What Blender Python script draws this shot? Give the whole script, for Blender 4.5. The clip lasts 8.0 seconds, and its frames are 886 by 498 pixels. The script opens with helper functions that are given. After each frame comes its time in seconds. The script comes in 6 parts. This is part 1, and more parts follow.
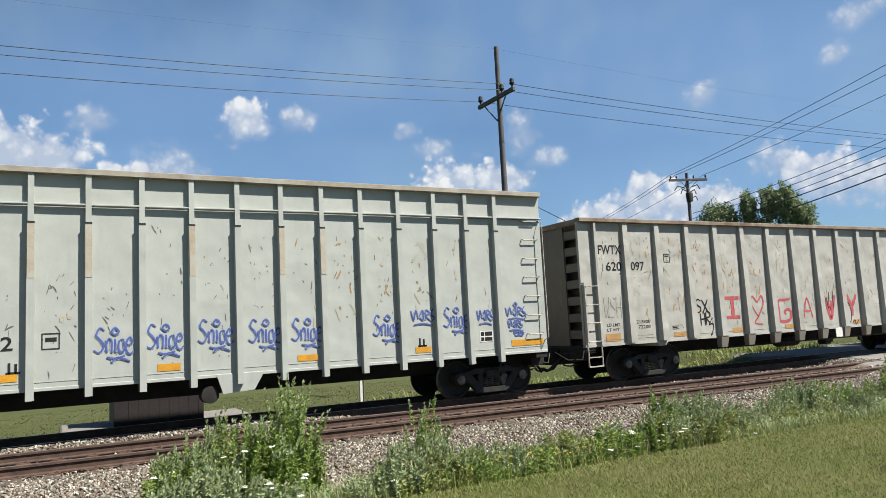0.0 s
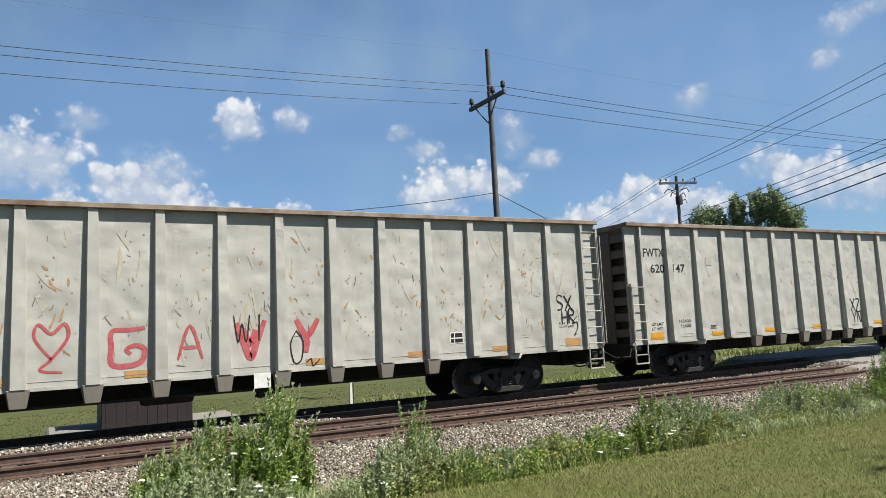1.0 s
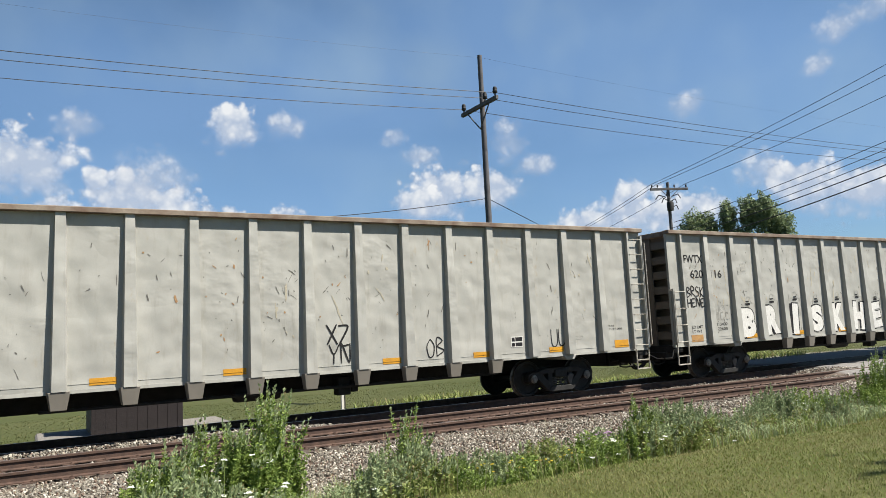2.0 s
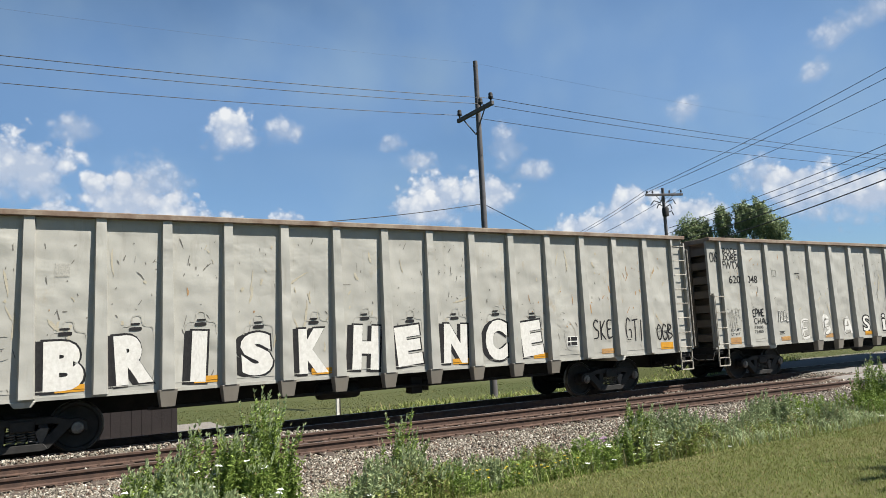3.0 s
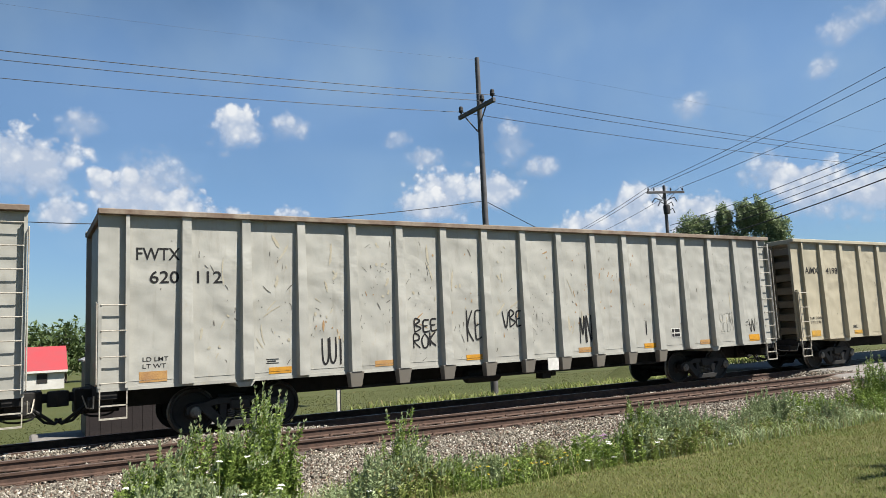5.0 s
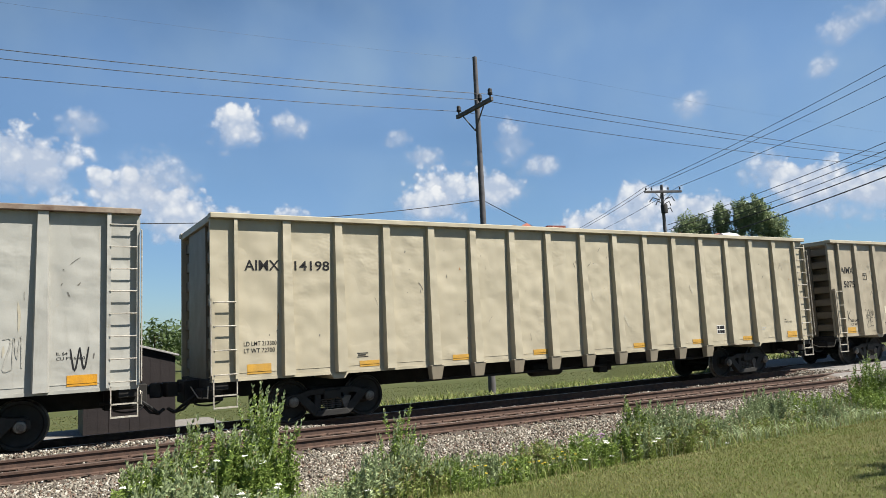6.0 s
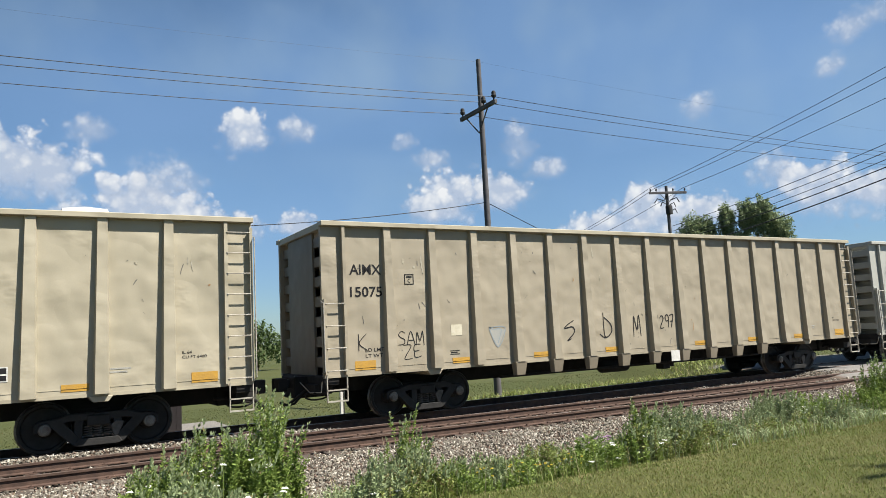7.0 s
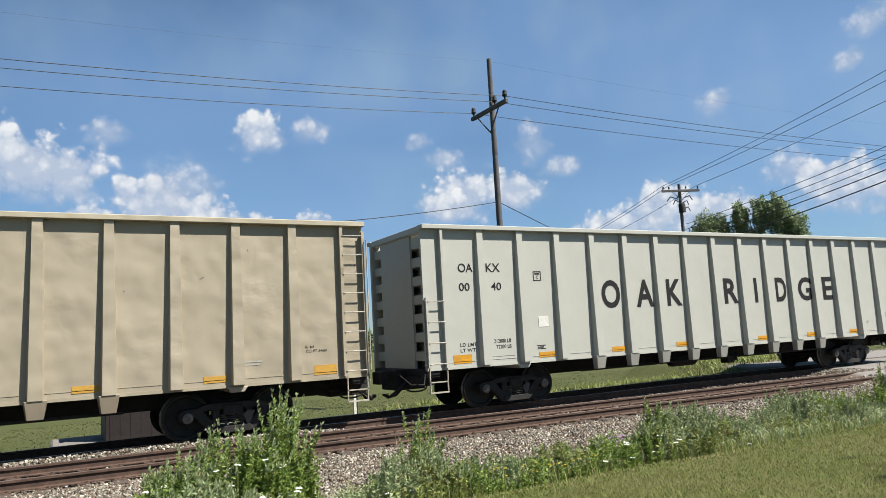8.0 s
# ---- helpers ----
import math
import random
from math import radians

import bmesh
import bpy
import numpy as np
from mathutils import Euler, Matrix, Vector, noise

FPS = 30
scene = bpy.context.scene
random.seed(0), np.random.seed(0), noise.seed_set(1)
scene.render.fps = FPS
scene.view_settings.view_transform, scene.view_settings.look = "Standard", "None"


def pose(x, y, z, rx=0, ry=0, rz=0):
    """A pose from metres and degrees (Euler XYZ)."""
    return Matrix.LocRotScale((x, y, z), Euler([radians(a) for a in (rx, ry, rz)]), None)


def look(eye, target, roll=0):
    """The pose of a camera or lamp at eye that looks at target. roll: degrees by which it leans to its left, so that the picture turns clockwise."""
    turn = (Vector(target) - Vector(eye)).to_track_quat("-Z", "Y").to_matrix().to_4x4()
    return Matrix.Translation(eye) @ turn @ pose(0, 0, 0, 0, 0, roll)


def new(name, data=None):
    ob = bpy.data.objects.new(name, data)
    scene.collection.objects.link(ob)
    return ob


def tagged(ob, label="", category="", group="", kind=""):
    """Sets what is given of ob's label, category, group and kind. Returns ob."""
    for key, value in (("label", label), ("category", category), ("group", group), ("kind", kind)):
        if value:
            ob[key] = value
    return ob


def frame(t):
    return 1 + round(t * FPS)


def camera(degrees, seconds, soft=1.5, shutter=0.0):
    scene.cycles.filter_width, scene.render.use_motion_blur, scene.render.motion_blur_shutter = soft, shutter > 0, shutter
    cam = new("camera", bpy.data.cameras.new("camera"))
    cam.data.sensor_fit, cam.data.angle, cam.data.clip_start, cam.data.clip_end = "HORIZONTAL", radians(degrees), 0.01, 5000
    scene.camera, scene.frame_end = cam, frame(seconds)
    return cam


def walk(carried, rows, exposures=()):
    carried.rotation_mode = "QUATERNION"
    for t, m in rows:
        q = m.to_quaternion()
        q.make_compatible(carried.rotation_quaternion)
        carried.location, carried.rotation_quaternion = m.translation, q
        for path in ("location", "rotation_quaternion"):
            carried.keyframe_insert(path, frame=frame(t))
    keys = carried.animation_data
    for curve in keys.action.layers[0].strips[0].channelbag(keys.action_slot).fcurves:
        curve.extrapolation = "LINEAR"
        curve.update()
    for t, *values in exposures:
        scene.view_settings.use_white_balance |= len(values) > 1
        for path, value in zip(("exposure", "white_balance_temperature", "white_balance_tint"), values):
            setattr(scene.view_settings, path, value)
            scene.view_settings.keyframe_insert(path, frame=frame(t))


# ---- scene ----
cam = camera(63.4, 8.0, soft=0.8)
EYE_Z = 1.777
# seconds, yaw, pitch, roll
TURNS = [
    (0.0, -28.76, 6.09, -3.00), (0.5, -29.11, 6.10, -2.95), (1.0, -29.53, 6.21, -2.89), (1.5, -29.88, 6.39, -2.87), (3.0, -30.56, 7.02, -2.85),
    (3.5, -30.57, 7.11, -2.83), (4.0, -30.48, 7.04, -2.76), (4.5, -30.42, 6.87, -2.68), (6.0, -30.65, 6.70, -2.64), (6.5, -30.61, 6.82, -2.78),
    (7.0, -30.28, 6.93, -2.98), (7.5, -29.83, 6.98, -3.16), (8.0, -29.32, 6.97, -3.24),
]


def camera_pose(yaw, pitch, roll):
    return pose(0, 0, EYE_Z) @ pose(0, 0, 0, 0, 0, yaw) @ pose(0, 0, 0, 90 + pitch) @ pose(0, 0, 0, 0, 0, roll)


walk(cam, [(t, camera_pose(a, b, c)) for t, a, b, c in TURNS])

# ---- light ----
SUN_WAY = Vector((0.90, -1.0, 1.85)).normalized()
world = bpy.data.worlds.new("world")
scene.world = world
world.use_nodes = True
wn = world.node_tree.nodes
sky = wn.new("ShaderNodeTexSky")
sky.sky_type = "NISHITA"
sky.sun_disc = False
sky.sun_elevation = math.asin(SUN_WAY.z)
sky.sun_rotation = math.atan2(SUN_WAY.x, SUN_WAY.y)
sky.air_density, sky.dust_density, sky.ozone_density = 1.0, 0.4, 2.0
wn["Background"].inputs[1].default_value = 0.042
tint = wn.new("ShaderNodeMix")
tint.data_type, tint.blend_type = "RGBA", "MULTIPLY"
tint.inputs[0].default_value = 1.0
tint.inputs[7].default_value = (0.79, 1.0, 1.14, 1.0)
world.node_tree.links.new(sky.outputs[0], tint.inputs[6])
world.node_tree.links.new(tint.outputs[2], wn["Background"].inputs[0])
sun = new("sun", bpy.data.lights.new("sun", "SUN"))
sun.data.energy, sun.data.angle, sun.data.color = 5.0, radians(0.8), (1.0, 0.965, 0.905)
sun.matrix_world = look((60, -55, 110), Vector((60, -55, 110)) - SUN_WAY)
scene.view_settings.exposure = 1.17


# ---- materials ----
class Nodes:
    """Short way to wire a node material."""

    def __init__(self, name):
        self.mat = bpy.data.materials.new(name)
        self.mat.use_nodes = True
        self.tree = self.mat.node_tree
        self.bsdf = self.tree.nodes["Principled BSDF"]
        self.out = self.tree.nodes["Material Output"]

    def node(self, kind, **inputs):
        n = self.tree.nodes.new(kind)
        for key, value in inputs.items():
            self.put(n, key, value)
        return n

    def put(self, n, key, value):
        slot = n.inputs[int(key[1:])] if key[0] == "i" and key[1:].isdigit() else n.inputs[key]
        if isinstance(value, bpy.types.NodeSocket):
            self.tree.links.new(value, slot)
        else:
            slot.default_value = value

    def coords(self, which="Object", scale=(1, 1, 1), shift=True):
        src = self.node("ShaderNodeTexCoord").outputs[which]
        mp = self.node("ShaderNodeMapping", Vector=src, Scale=scale)
        if shift:
            rnd = self.node("ShaderNodeObjectInfo").outputs["Random"]
            mul = self.node("ShaderNodeVectorMath", i0=(37.0, 53.0, 71.0))
            mul.operation = "SCALE"
            self.put(mul, "Scale", rnd)
            self.put(mp, "Location", mul.outputs[0])
        return mp.outputs[0]

    def noise(self, vec, scale, detail=4.0, rough=0.6):
        return self.node("ShaderNodeTexNoise", Vector=vec, Scale=scale, Detail=detail, Roughness=rough).outputs[0]

    def ramp(self, fac, lo, hi, a=0.0, b=1.0):
        n = self.node("ShaderNodeMapRange", Value=fac)
        self.put(n, "From Min", lo), self.put(n, "From Max", hi)
        self.put(n, "To Min", a), self.put(n, "To Max", b)
        return n.outputs[0]

    def mix(self, fac, a, b):
        n = self.tree.nodes.new("ShaderNodeMix")
        n.data_type = "RGBA"
        self.put(n, "i0", fac), self.put(n, "i6", a), self.put(n, "i7", b)
        return n.outputs[2]

    def math(self, op, a, b=0.0):
        n = self.node("ShaderNodeMath", i0=a, i1=b)
        n.operation = op
        return n.outputs[0]

    def bump(self, height, strength, distance):
        n = self.node("ShaderNodeBump", Height=height, Strength=strength, Distance=distance)
        self.put(self.bsdf, "Normal", n.outputs[0])

    def done(self, color, rough=0.6, metal=0.0, spec=0.5):
        self.put(self.bsdf, "Base Color", color)
        self.put(self.bsdf, "Roughness", rough)
        self.put(self.bsdf, "Metallic", metal)
        self.put(self.bsdf, "Specular IOR Level", spec)
        return self.mat


DULL = (0.735, 0.715, 0.675)     # scales every pigment so shaded sides come out darker and warmer


def rgb(r, g, b):
    return (r * DULL[0], g * DULL[1], b * DULL[2], 1.0)


def car_paint(name, base, dirt, rust_amount, grime, dent=0.02):
    """Weathered car paint: cloudy grime, faint runs, rust blooms and a sheet that is dented and creased."""
    m = Nodes(name)
    flat = m.coords(scale=(1, 1, 1))
    runs = m.coords(scale=(4.0, 4.0, 0.7))
    large = m.ramp(m.noise(flat, 1.1, 6, 0.62), 0.38, 0.68)
    cloudy = m.ramp(m.noise(m.coords(scale=(1.3, 1.3, 0.9)), 3.1, 5, 0.68), 0.48, 0.72)
    streak = m.ramp(m.noise(runs, 1.6, 5, 0.65), 0.56, 0.86)
    c = m.mix(m.math("MULTIPLY", large, grime), rgb(*base), rgb(*[b * 0.84 for b in base]))
    c = m.mix(m.math("MULTIPLY", cloudy, grime * 0.5), c, rgb(*[b * k for b, k in zip(base, (0.80, 0.83, 0.84))]))
    c = m.mix(m.math("MULTIPLY", streak, grime * 0.65), c, rgb(*dirt))
    bloom = m.math("MULTIPLY", m.ramp(m.noise(m.coords(scale=(1.6, 1.6, 0.8)), 1.9, 6, 0.72), 0.60, 0.74), m.ramp(m.noise(flat, 0.6, 2), 0.42, 0.62))
    c = m.mix(m.math("MULTIPLY", bloom, rust_amount * 0.75), c, rgb(0.36, 0.27, 0.15))
    fine = m.noise(flat, 45, 3)
    c = m.mix(m.ramp(fine, 0.3, 0.8, 0.0, 0.10), c, rgb(0.2, 0.18, 0.15))
    dents = m.math("ADD", m.noise(flat, 1.7, 1), m.math("MULTIPLY", m.noise(flat, 0.7, 2), 2.0))
    crumple = m.math("MULTIPLY", m.noise(m.coords(scale=(1.0, 1.0, 1.5)), 2.6, 2, 0.5), m.ramp(m.noise(flat, 0.75, 2), 0.5, 0.68))
    height = m.math("ADD", dents, m.math("MULTIPLY", crumple, 0.55))
    m.bump(height, 0.55, dent)
    return m.done(c, m.ramp(fine, 0.2, 0.8, 0.42, 0.62), 0.0, 0.35)


def worn(name, color, dark, scale=6.0, rough=0.8, metal=0.0, bump=0.01, spec=0.3):
    m = Nodes(name)
    v = m.coords()
    n1, n2 = m.noise(v, scale, 6), m.noise(v, scale * 9, 3)
    c = m.mix(m.ramp(n1, 0.35, 0.7), rgb(*color), rgb(*dark))
    c = m.mix(m.ramp(n2, 0.4, 0.8, 0, 0.4), c, rgb(*dark))
    m.bump(n2, 0.5, bump)
    return m.done(c, rough, metal, spec)


PAINT_GREY = car_paint("weathered_grey_paint", (0.452, 0.450, 0.418), (0.26, 0.24, 0.20), 0.85, 0.9, 0.085)
PAINT_GREEN = car_paint("pale_green_grey_paint", (0.452, 0.482, 0.458), (0.30, 0.315, 0.29), 0.45, 0.6, 0.03)
PAINT_CREAM = car_paint("cream_paint", (0.475, 0.43, 0.325), (0.36, 0.35, 0.25), 0.12, 0.5, 0.09)
PAINT_TAN = car_paint("tan_paint", (0.405, 0.358, 0.272), (0.31, 0.30, 0.215), 0.10, 0.55, 0.08)
PAINT_CLEAN = car_paint("clean_pale_grey_paint", (0.485, 0.495, 0.455), (0.38, 0.41, 0.38), 0.02, 0.3, 0.012)
PALE_CAP = worn("pale_worn_chord", (0.42, 0.40, 0.34), (0.27, 0.235, 0.19), 2.6)
RUST_CAP = worn("rusty_chord", (0.32, 0.27, 0.215), (0.15, 0.095, 0.068), 2.2)
IRON = worn("dark_iron", (0.036, 0.034, 0.032), (0.016, 0.015, 0.014), 5.0, 0.7)
TREAD = worn("worn_steel", (0.30, 0.28, 0.26), (0.12, 0.10, 0.09), 8.0, 0.42, 0.7)
UNDER = worn("grimy_underframe", (0.030, 0.028, 0.026), (0.014, 0.013, 0.012), 4.0, 0.85)
RUBBER = worn("black_rubber", (0.02, 0.02, 0.02), (0.012, 0.012, 0.012), 9.0, 0.7)
RUNG = worn("rung_steel", (0.55, 0.53, 0.47), (0.34, 0.30, 0.25), 12.0, 0.55)
YELLOW = worn("reflector_yellow", (0.70, 0.34, 0.02), (0.50, 0.25, 0.04), 5.0, 0.45)
AMBER = worn("dusty_amber_reflector", (0.62, 0.35, 0.05), (0.47, 0.28, 0.07), 5.0, 0.55)
OCHRE = worn("faded_reflector", (0.50, 0.29, 0.10), (0.36, 0.20, 0.09), 5.0, 0.6)
BLACK_PAINT = worn("black_lettering", (0.018, 0.018, 0.020), (0.032, 0.032, 0.034), 14.0, 0.85, 0.0, 0.002, 0.12)
WHITE_PAINT = worn("white_paint", (0.78, 0.78, 0.76), (0.62, 0.61, 0.58), 10.0, 0.55)
BLUE_SPRAY = worn("blue_spray", (0.05, 0.085, 0.30), (0.13, 0.17, 0.40), 7.0, 0.6)
PALE_BLUE = worn("pale_blue_fill", (0.32, 0.39, 0.56), (0.43, 0.48, 0.55), 9.0, 0.6)
RUST_MARK = worn("rust_mark", (0.36, 0.19, 0.09), (0.42, 0.31, 0.17), 9.0, 0.8)
SCRAPE = worn("dark_scrape", (0.10, 0.095, 0.088), (0.22, 0.205, 0.18), 9.0, 0.7)
STAIN = worn("yellow_stain", (0.43, 0.385, 0.29), (0.46, 0.44, 0.37), 5.0, 0.7)
RED_SPRAY = worn("red_spray", (0.40, 0.045, 0.065), (0.46, 0.14, 0.14), 8.0, 0.6)
GHOST_SPRAY = worn("faded_spray", (0.33, 0.325, 0.30), (0.45, 0.445, 0.405), 9.0, 0.6)
RAIL_RUST = worn("rail_rust", (0.125, 0.075, 0.055), (0.06, 0.038, 0.030), 7.0, 0.8)
RAIL_TOP = worn("rail_head", (0.30, 0.24, 0.21), (0.16, 0.10, 0.08), 4.0, 0.38, 0.6)
TIE_WOOD = worn("creosoted_wood", (0.115, 0.09, 0.072), (0.06, 0.047, 0.04), 4.0, 0.9)
POLE_WOOD = worn("pole_wood", (0.145, 0.142, 0.15), (0.085, 0.082, 0.088), 3.0, 0.85)
WIRE = worn("wire", (0.05, 0.05, 0.055), (0.03, 0.03, 0.03), 2.0, 0.6)
# cream and tan car ends: the side paint darkened to carry the end's shade
SHADED_END = car_paint("shaded_end_paint", (0.20, 0.172, 0.13), (0.12, 0.105, 0.08), 0.35, 0.9, 0.05)
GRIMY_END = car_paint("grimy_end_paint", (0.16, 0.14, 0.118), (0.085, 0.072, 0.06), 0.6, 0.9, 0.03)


ROAD_GRIME = {
    "weathered_grey_paint": car_paint("spattered_grey_paint", (0.24, 0.22, 0.19), (0.16, 0.14, 0.11), 0.6, 0.9, 0.02),
    "cream_paint": car_paint("spattered_cream_paint", (0.33, 0.29, 0.22), (0.24, 0.21, 0.15), 0.3, 0.9, 0.02),
    "tan_paint": car_paint("spattered_tan_paint", (0.32, 0.275, 0.205), (0.20, 0.17, 0.125), 0.3, 0.9, 0.02),
    "clean_pale_grey_paint": car_paint("spattered_pale_paint", (0.38, 0.38, 0.345), (0.24, 0.235, 0.21), 0.1, 0.8, 0.01),
}


# ---- building helpers ----
class Geo:
    """Vertices and faces gathered for one mesh."""

    def __init__(self):
        self.v, self.f = [], []

    def add(self, verts, faces):
        n = len(self.v)
        self.v += [tuple(p) for p in verts]
        self.f += [tuple(n + i for i in f) for f in faces]
        return self

    def box(self, x0, x1, y0, y1, z0, z1):
        p = [(x, y, z) for z in (z0, z1) for y in (y0, y1) for x in (x0, x1)]
        return self.add(p, [(0, 2, 3, 1), (4, 5, 7, 6), (0, 1, 5, 4), (2, 6, 7, 3), (0, 4, 6, 2), (1, 3, 7, 5)])

    def prism(self, outline, a, b, axis):
        """An outline (two coordinates) drawn out along an axis from a to b; the outline lies in the other two axes in order."""
        def at(p, s):
            q = list(p)
            q.insert(axis, s)
            return tuple(q)
        n = len(outline)
        faces = [tuple(range(n))[::-1], tuple(range(n, 2 * n))]
        faces += [(i, (i + 1) % n, n + (i + 1) % n, n + i) for i in range(n)]
        return self.add([at(p, a) for p in outline] + [at(p, b) for p in outline], faces)

    def lathe(self, profile, n=20, axis=1):
        """Turns (radius, along) pairs round an axis."""
        verts = []
        for r, s in profile:
            for k in range(n):
                a = 2 * math.pi * k / n
                q = [r * math.cos(a), r * math.sin(a)]
                q.insert(axis, s)
                verts.append(q)
        faces = []
        for j in range(len(profile) - 1):
            for k in range(n):
                faces.append((j * n + k, j * n + (k + 1) % n, (j + 1) * n + (k + 1) % n, (j + 1) * n + k))
        return self.add(verts, faces + [tuple(range(n)), tuple(range((len(profile) - 1) * n, len(profile) * n))])

    def tube(self, points, r, n=6, r_end=None):
        pts = [Vector(p) for p in points]
        verts = []
        for i, p in enumerate(pts):
            d = (pts[min(i + 1, len(pts) - 1)] - pts[max(i - 1, 0)]).normalized()
            u = d.cross(Vector((0.31, 0.27, 0.91))).normalized()
            w = d.cross(u)
            rad = r if r_end is None else r + (r_end - r) * i / (len(pts) - 1)
            verts += [p + (u * math.cos(2 * math.pi * k / n) + w * math.sin(2 * math.pi * k / n)) * rad for k in range(n)]
        faces = [tuple(range(n)), tuple(range((len(pts) - 1) * n, len(pts) * n))]
        for j in range(len(pts) - 1):
            faces += [(j * n + k, j * n + (k + 1) % n, (j + 1) * n + (k + 1) % n, (j + 1) * n + k) for k in range(n)]
        return self.add(verts, faces)

    def mesh(self, name, bevel=0.0, smooth=False):
        me = bpy.data.meshes.new(name)
        me.from_pydata(self.v, [], self.f)
        bm = bmesh.new()
        bm.from_mesh(me)
        bmesh.ops.recalc_face_normals(bm, faces=bm.faces)
        if bevel:
            bmesh.ops.bevel(bm, geom=list(bm.edges), offset=bevel, segments=1, affect="EDGES", clamp_overlap=True)
        bm.to_mesh(me)
        bm.free()
        if smooth:
            me.shade_smooth()
            me.set_sharp_from_angle(angle=radians(38))
        return me


CACHE = {}


def cached(key, build, bevel=0.0, smooth=False):
    if key not in CACHE:
        CACHE[key] = build().mesh(key.split(":")[0], bevel, smooth)
    return CACHE[key]


def place(name, mesh, material, parent=None, at=(0, 0, 0), label=""):
    """One mesh object under its thing; a shared mesh takes another material on the object."""
    ob = new(name, mesh)
    if not mesh.materials:
        mesh.materials.append(material)
    if mesh.materials[0] != material:
        ob.material_slots[0].link = "OBJECT"
        ob.material_slots[0].material = material
    ob.location = at
    if parent is not None:
        ob.parent = parent
    return tagged(ob, label=label)


def raw_mesh(name, verts, faces):
    me = bpy.data.meshes.new(name)
    me.from_pydata(verts, [], faces)
    return me


# ---- ground ----
TRACK_Y = 16.25          # centre of the line that the train runs on
SIDE_SLOPE = -0.045      # the nearer track runs apart from it


def side_track_y(x):
    return 13.72 + SIDE_SLOPE * x


PROFILE = [(-400, 0.3), (-8, 0.12), (0, 0.10), (5, 0.08), (6.9, 0.0), (7.6, -0.10), (9.2, -0.42), (10.0, -0.40), (11.9, -0.215),
           (18.3, -0.215), (19.8, -0.5), (24, -0.66), (45, -1.2), (90, -2.2), (200, -2.2), (500, -1.0), (2500, 1.0)]


def road_edge(y):
    return min(24.5, max(16.6, 21.3 + (y - 13.2) * 0.93))


def ground_z(x, y):
    s = y - (SIDE_SLOPE * max(-6.0, min(x, 22.0)) * 0.8 if 7 < y < 13 else 0.0)
    for (y0, z0), (y1, z1) in zip(PROFILE, PROFILE[1:]):
        if s <= y1:
            k = max(0.0, (s - y0) / (y1 - y0))
            z = z0 + (z1 - z0) * k
            break
    else:
        z = PROFILE[-1][1]
    # the road rises to the rails
    k = max(0.0, min(1.0, (x - road_edge(y) + 1.2) / 1.6))
    if 4 < y < 26:
        z = z + (max(z, -0.02) - z) * k
    near = side_track_y(x) + 0.86
    if near < y < 15.45 and x < 7:
        z += 0.19 * math.sin(math.pi * (y - near) / (15.45 - near)) * min(1.0, (7 - x) / 2.5)
    return z + 0.02 * noise.noise((x * 0.6, y * 0.6, 0)) * (0 if 11.5 < y < 19 else 1)


def ground_material():
    m = Nodes("ground")
    v = m.coords("Object", shift=False)
    sep = m.node("ShaderNodeSeparateXYZ", Vector=v)
    x, y = sep.outputs[0], sep.outputs[1]
    wob = m.math("MULTIPLY", m.math("SUBTRACT", m.noise(v, 0.8, 4), 0.5), 1.4)
    yy = m.math("ADD", y, wob)
    grass = m.mix(m.ramp(m.noise(v, 0.5, 5), 0.35, 0.7), rgb(0.092, 0.105, 0.027), rgb(0.145, 0.13, 0.055))
    grass = m.mix(m.ramp(m.noise(v, 22, 4), 0.35, 0.75, 0, 0.75), grass, rgb(0.06, 0.085, 0.022))
    field = m.mix(m.ramp(m.noise(v, 0.12, 5), 0.35, 0.7), rgb(0.066, 0.080, 0.024), rgb(0.092, 0.098, 0.037))
    grass = m.mix(m.ramp(y, 17, 22), grass, field)
    soil = m.mix(m.ramp(m.noise(v, 9, 5), 0.3, 0.7), rgb(0.20, 0.15, 0.12), rgb(0.10, 0.075, 0.06))
    bed = m.math("MULTIPLY", m.ramp(yy, 9.0, 9.8), m.ramp(yy, 19.6, 18.4))
    c = m.mix(bed, grass, soil)
    # road across the tracks
    verge = m.math("MINIMUM", m.math("MAXIMUM", m.math("ADD", m.math("MULTIPLY", m.math("SUBTRACT", y, 13.2), 0.93), 21.3), 16.6), 24.5)
    edge = m.math("SUBTRACT", x, m.math("ADD", verge, m.math("MULTIPLY", wob, 0.3)))
    asphalt = m.mix(m.ramp(m.noise(v, 60, 3), 0.3, 0.7), rgb(0.30, 0.285, 0.27), rgb(0.20, 0.19, 0.185))
    fresh = m.mix(m.ramp(m.noise(v, 50, 3), 0.3, 0.7), rgb(0.10, 0.095, 0.09), rgb(0.06, 0.057, 0.055))
    asphalt = m.mix(m.ramp(yy, 12.6, 11.9), asphalt, fresh)
    c = m.mix(m.math("MULTIPLY", m.ramp(edge, 0.0, 0.3), m.ramp(yy, 21.0, 20.0)), c, asphalt)
    m.bump(m.noise(v, 30, 5), 0.7, 0.03)
    return m.done(c, 0.92, 0, 0.15)


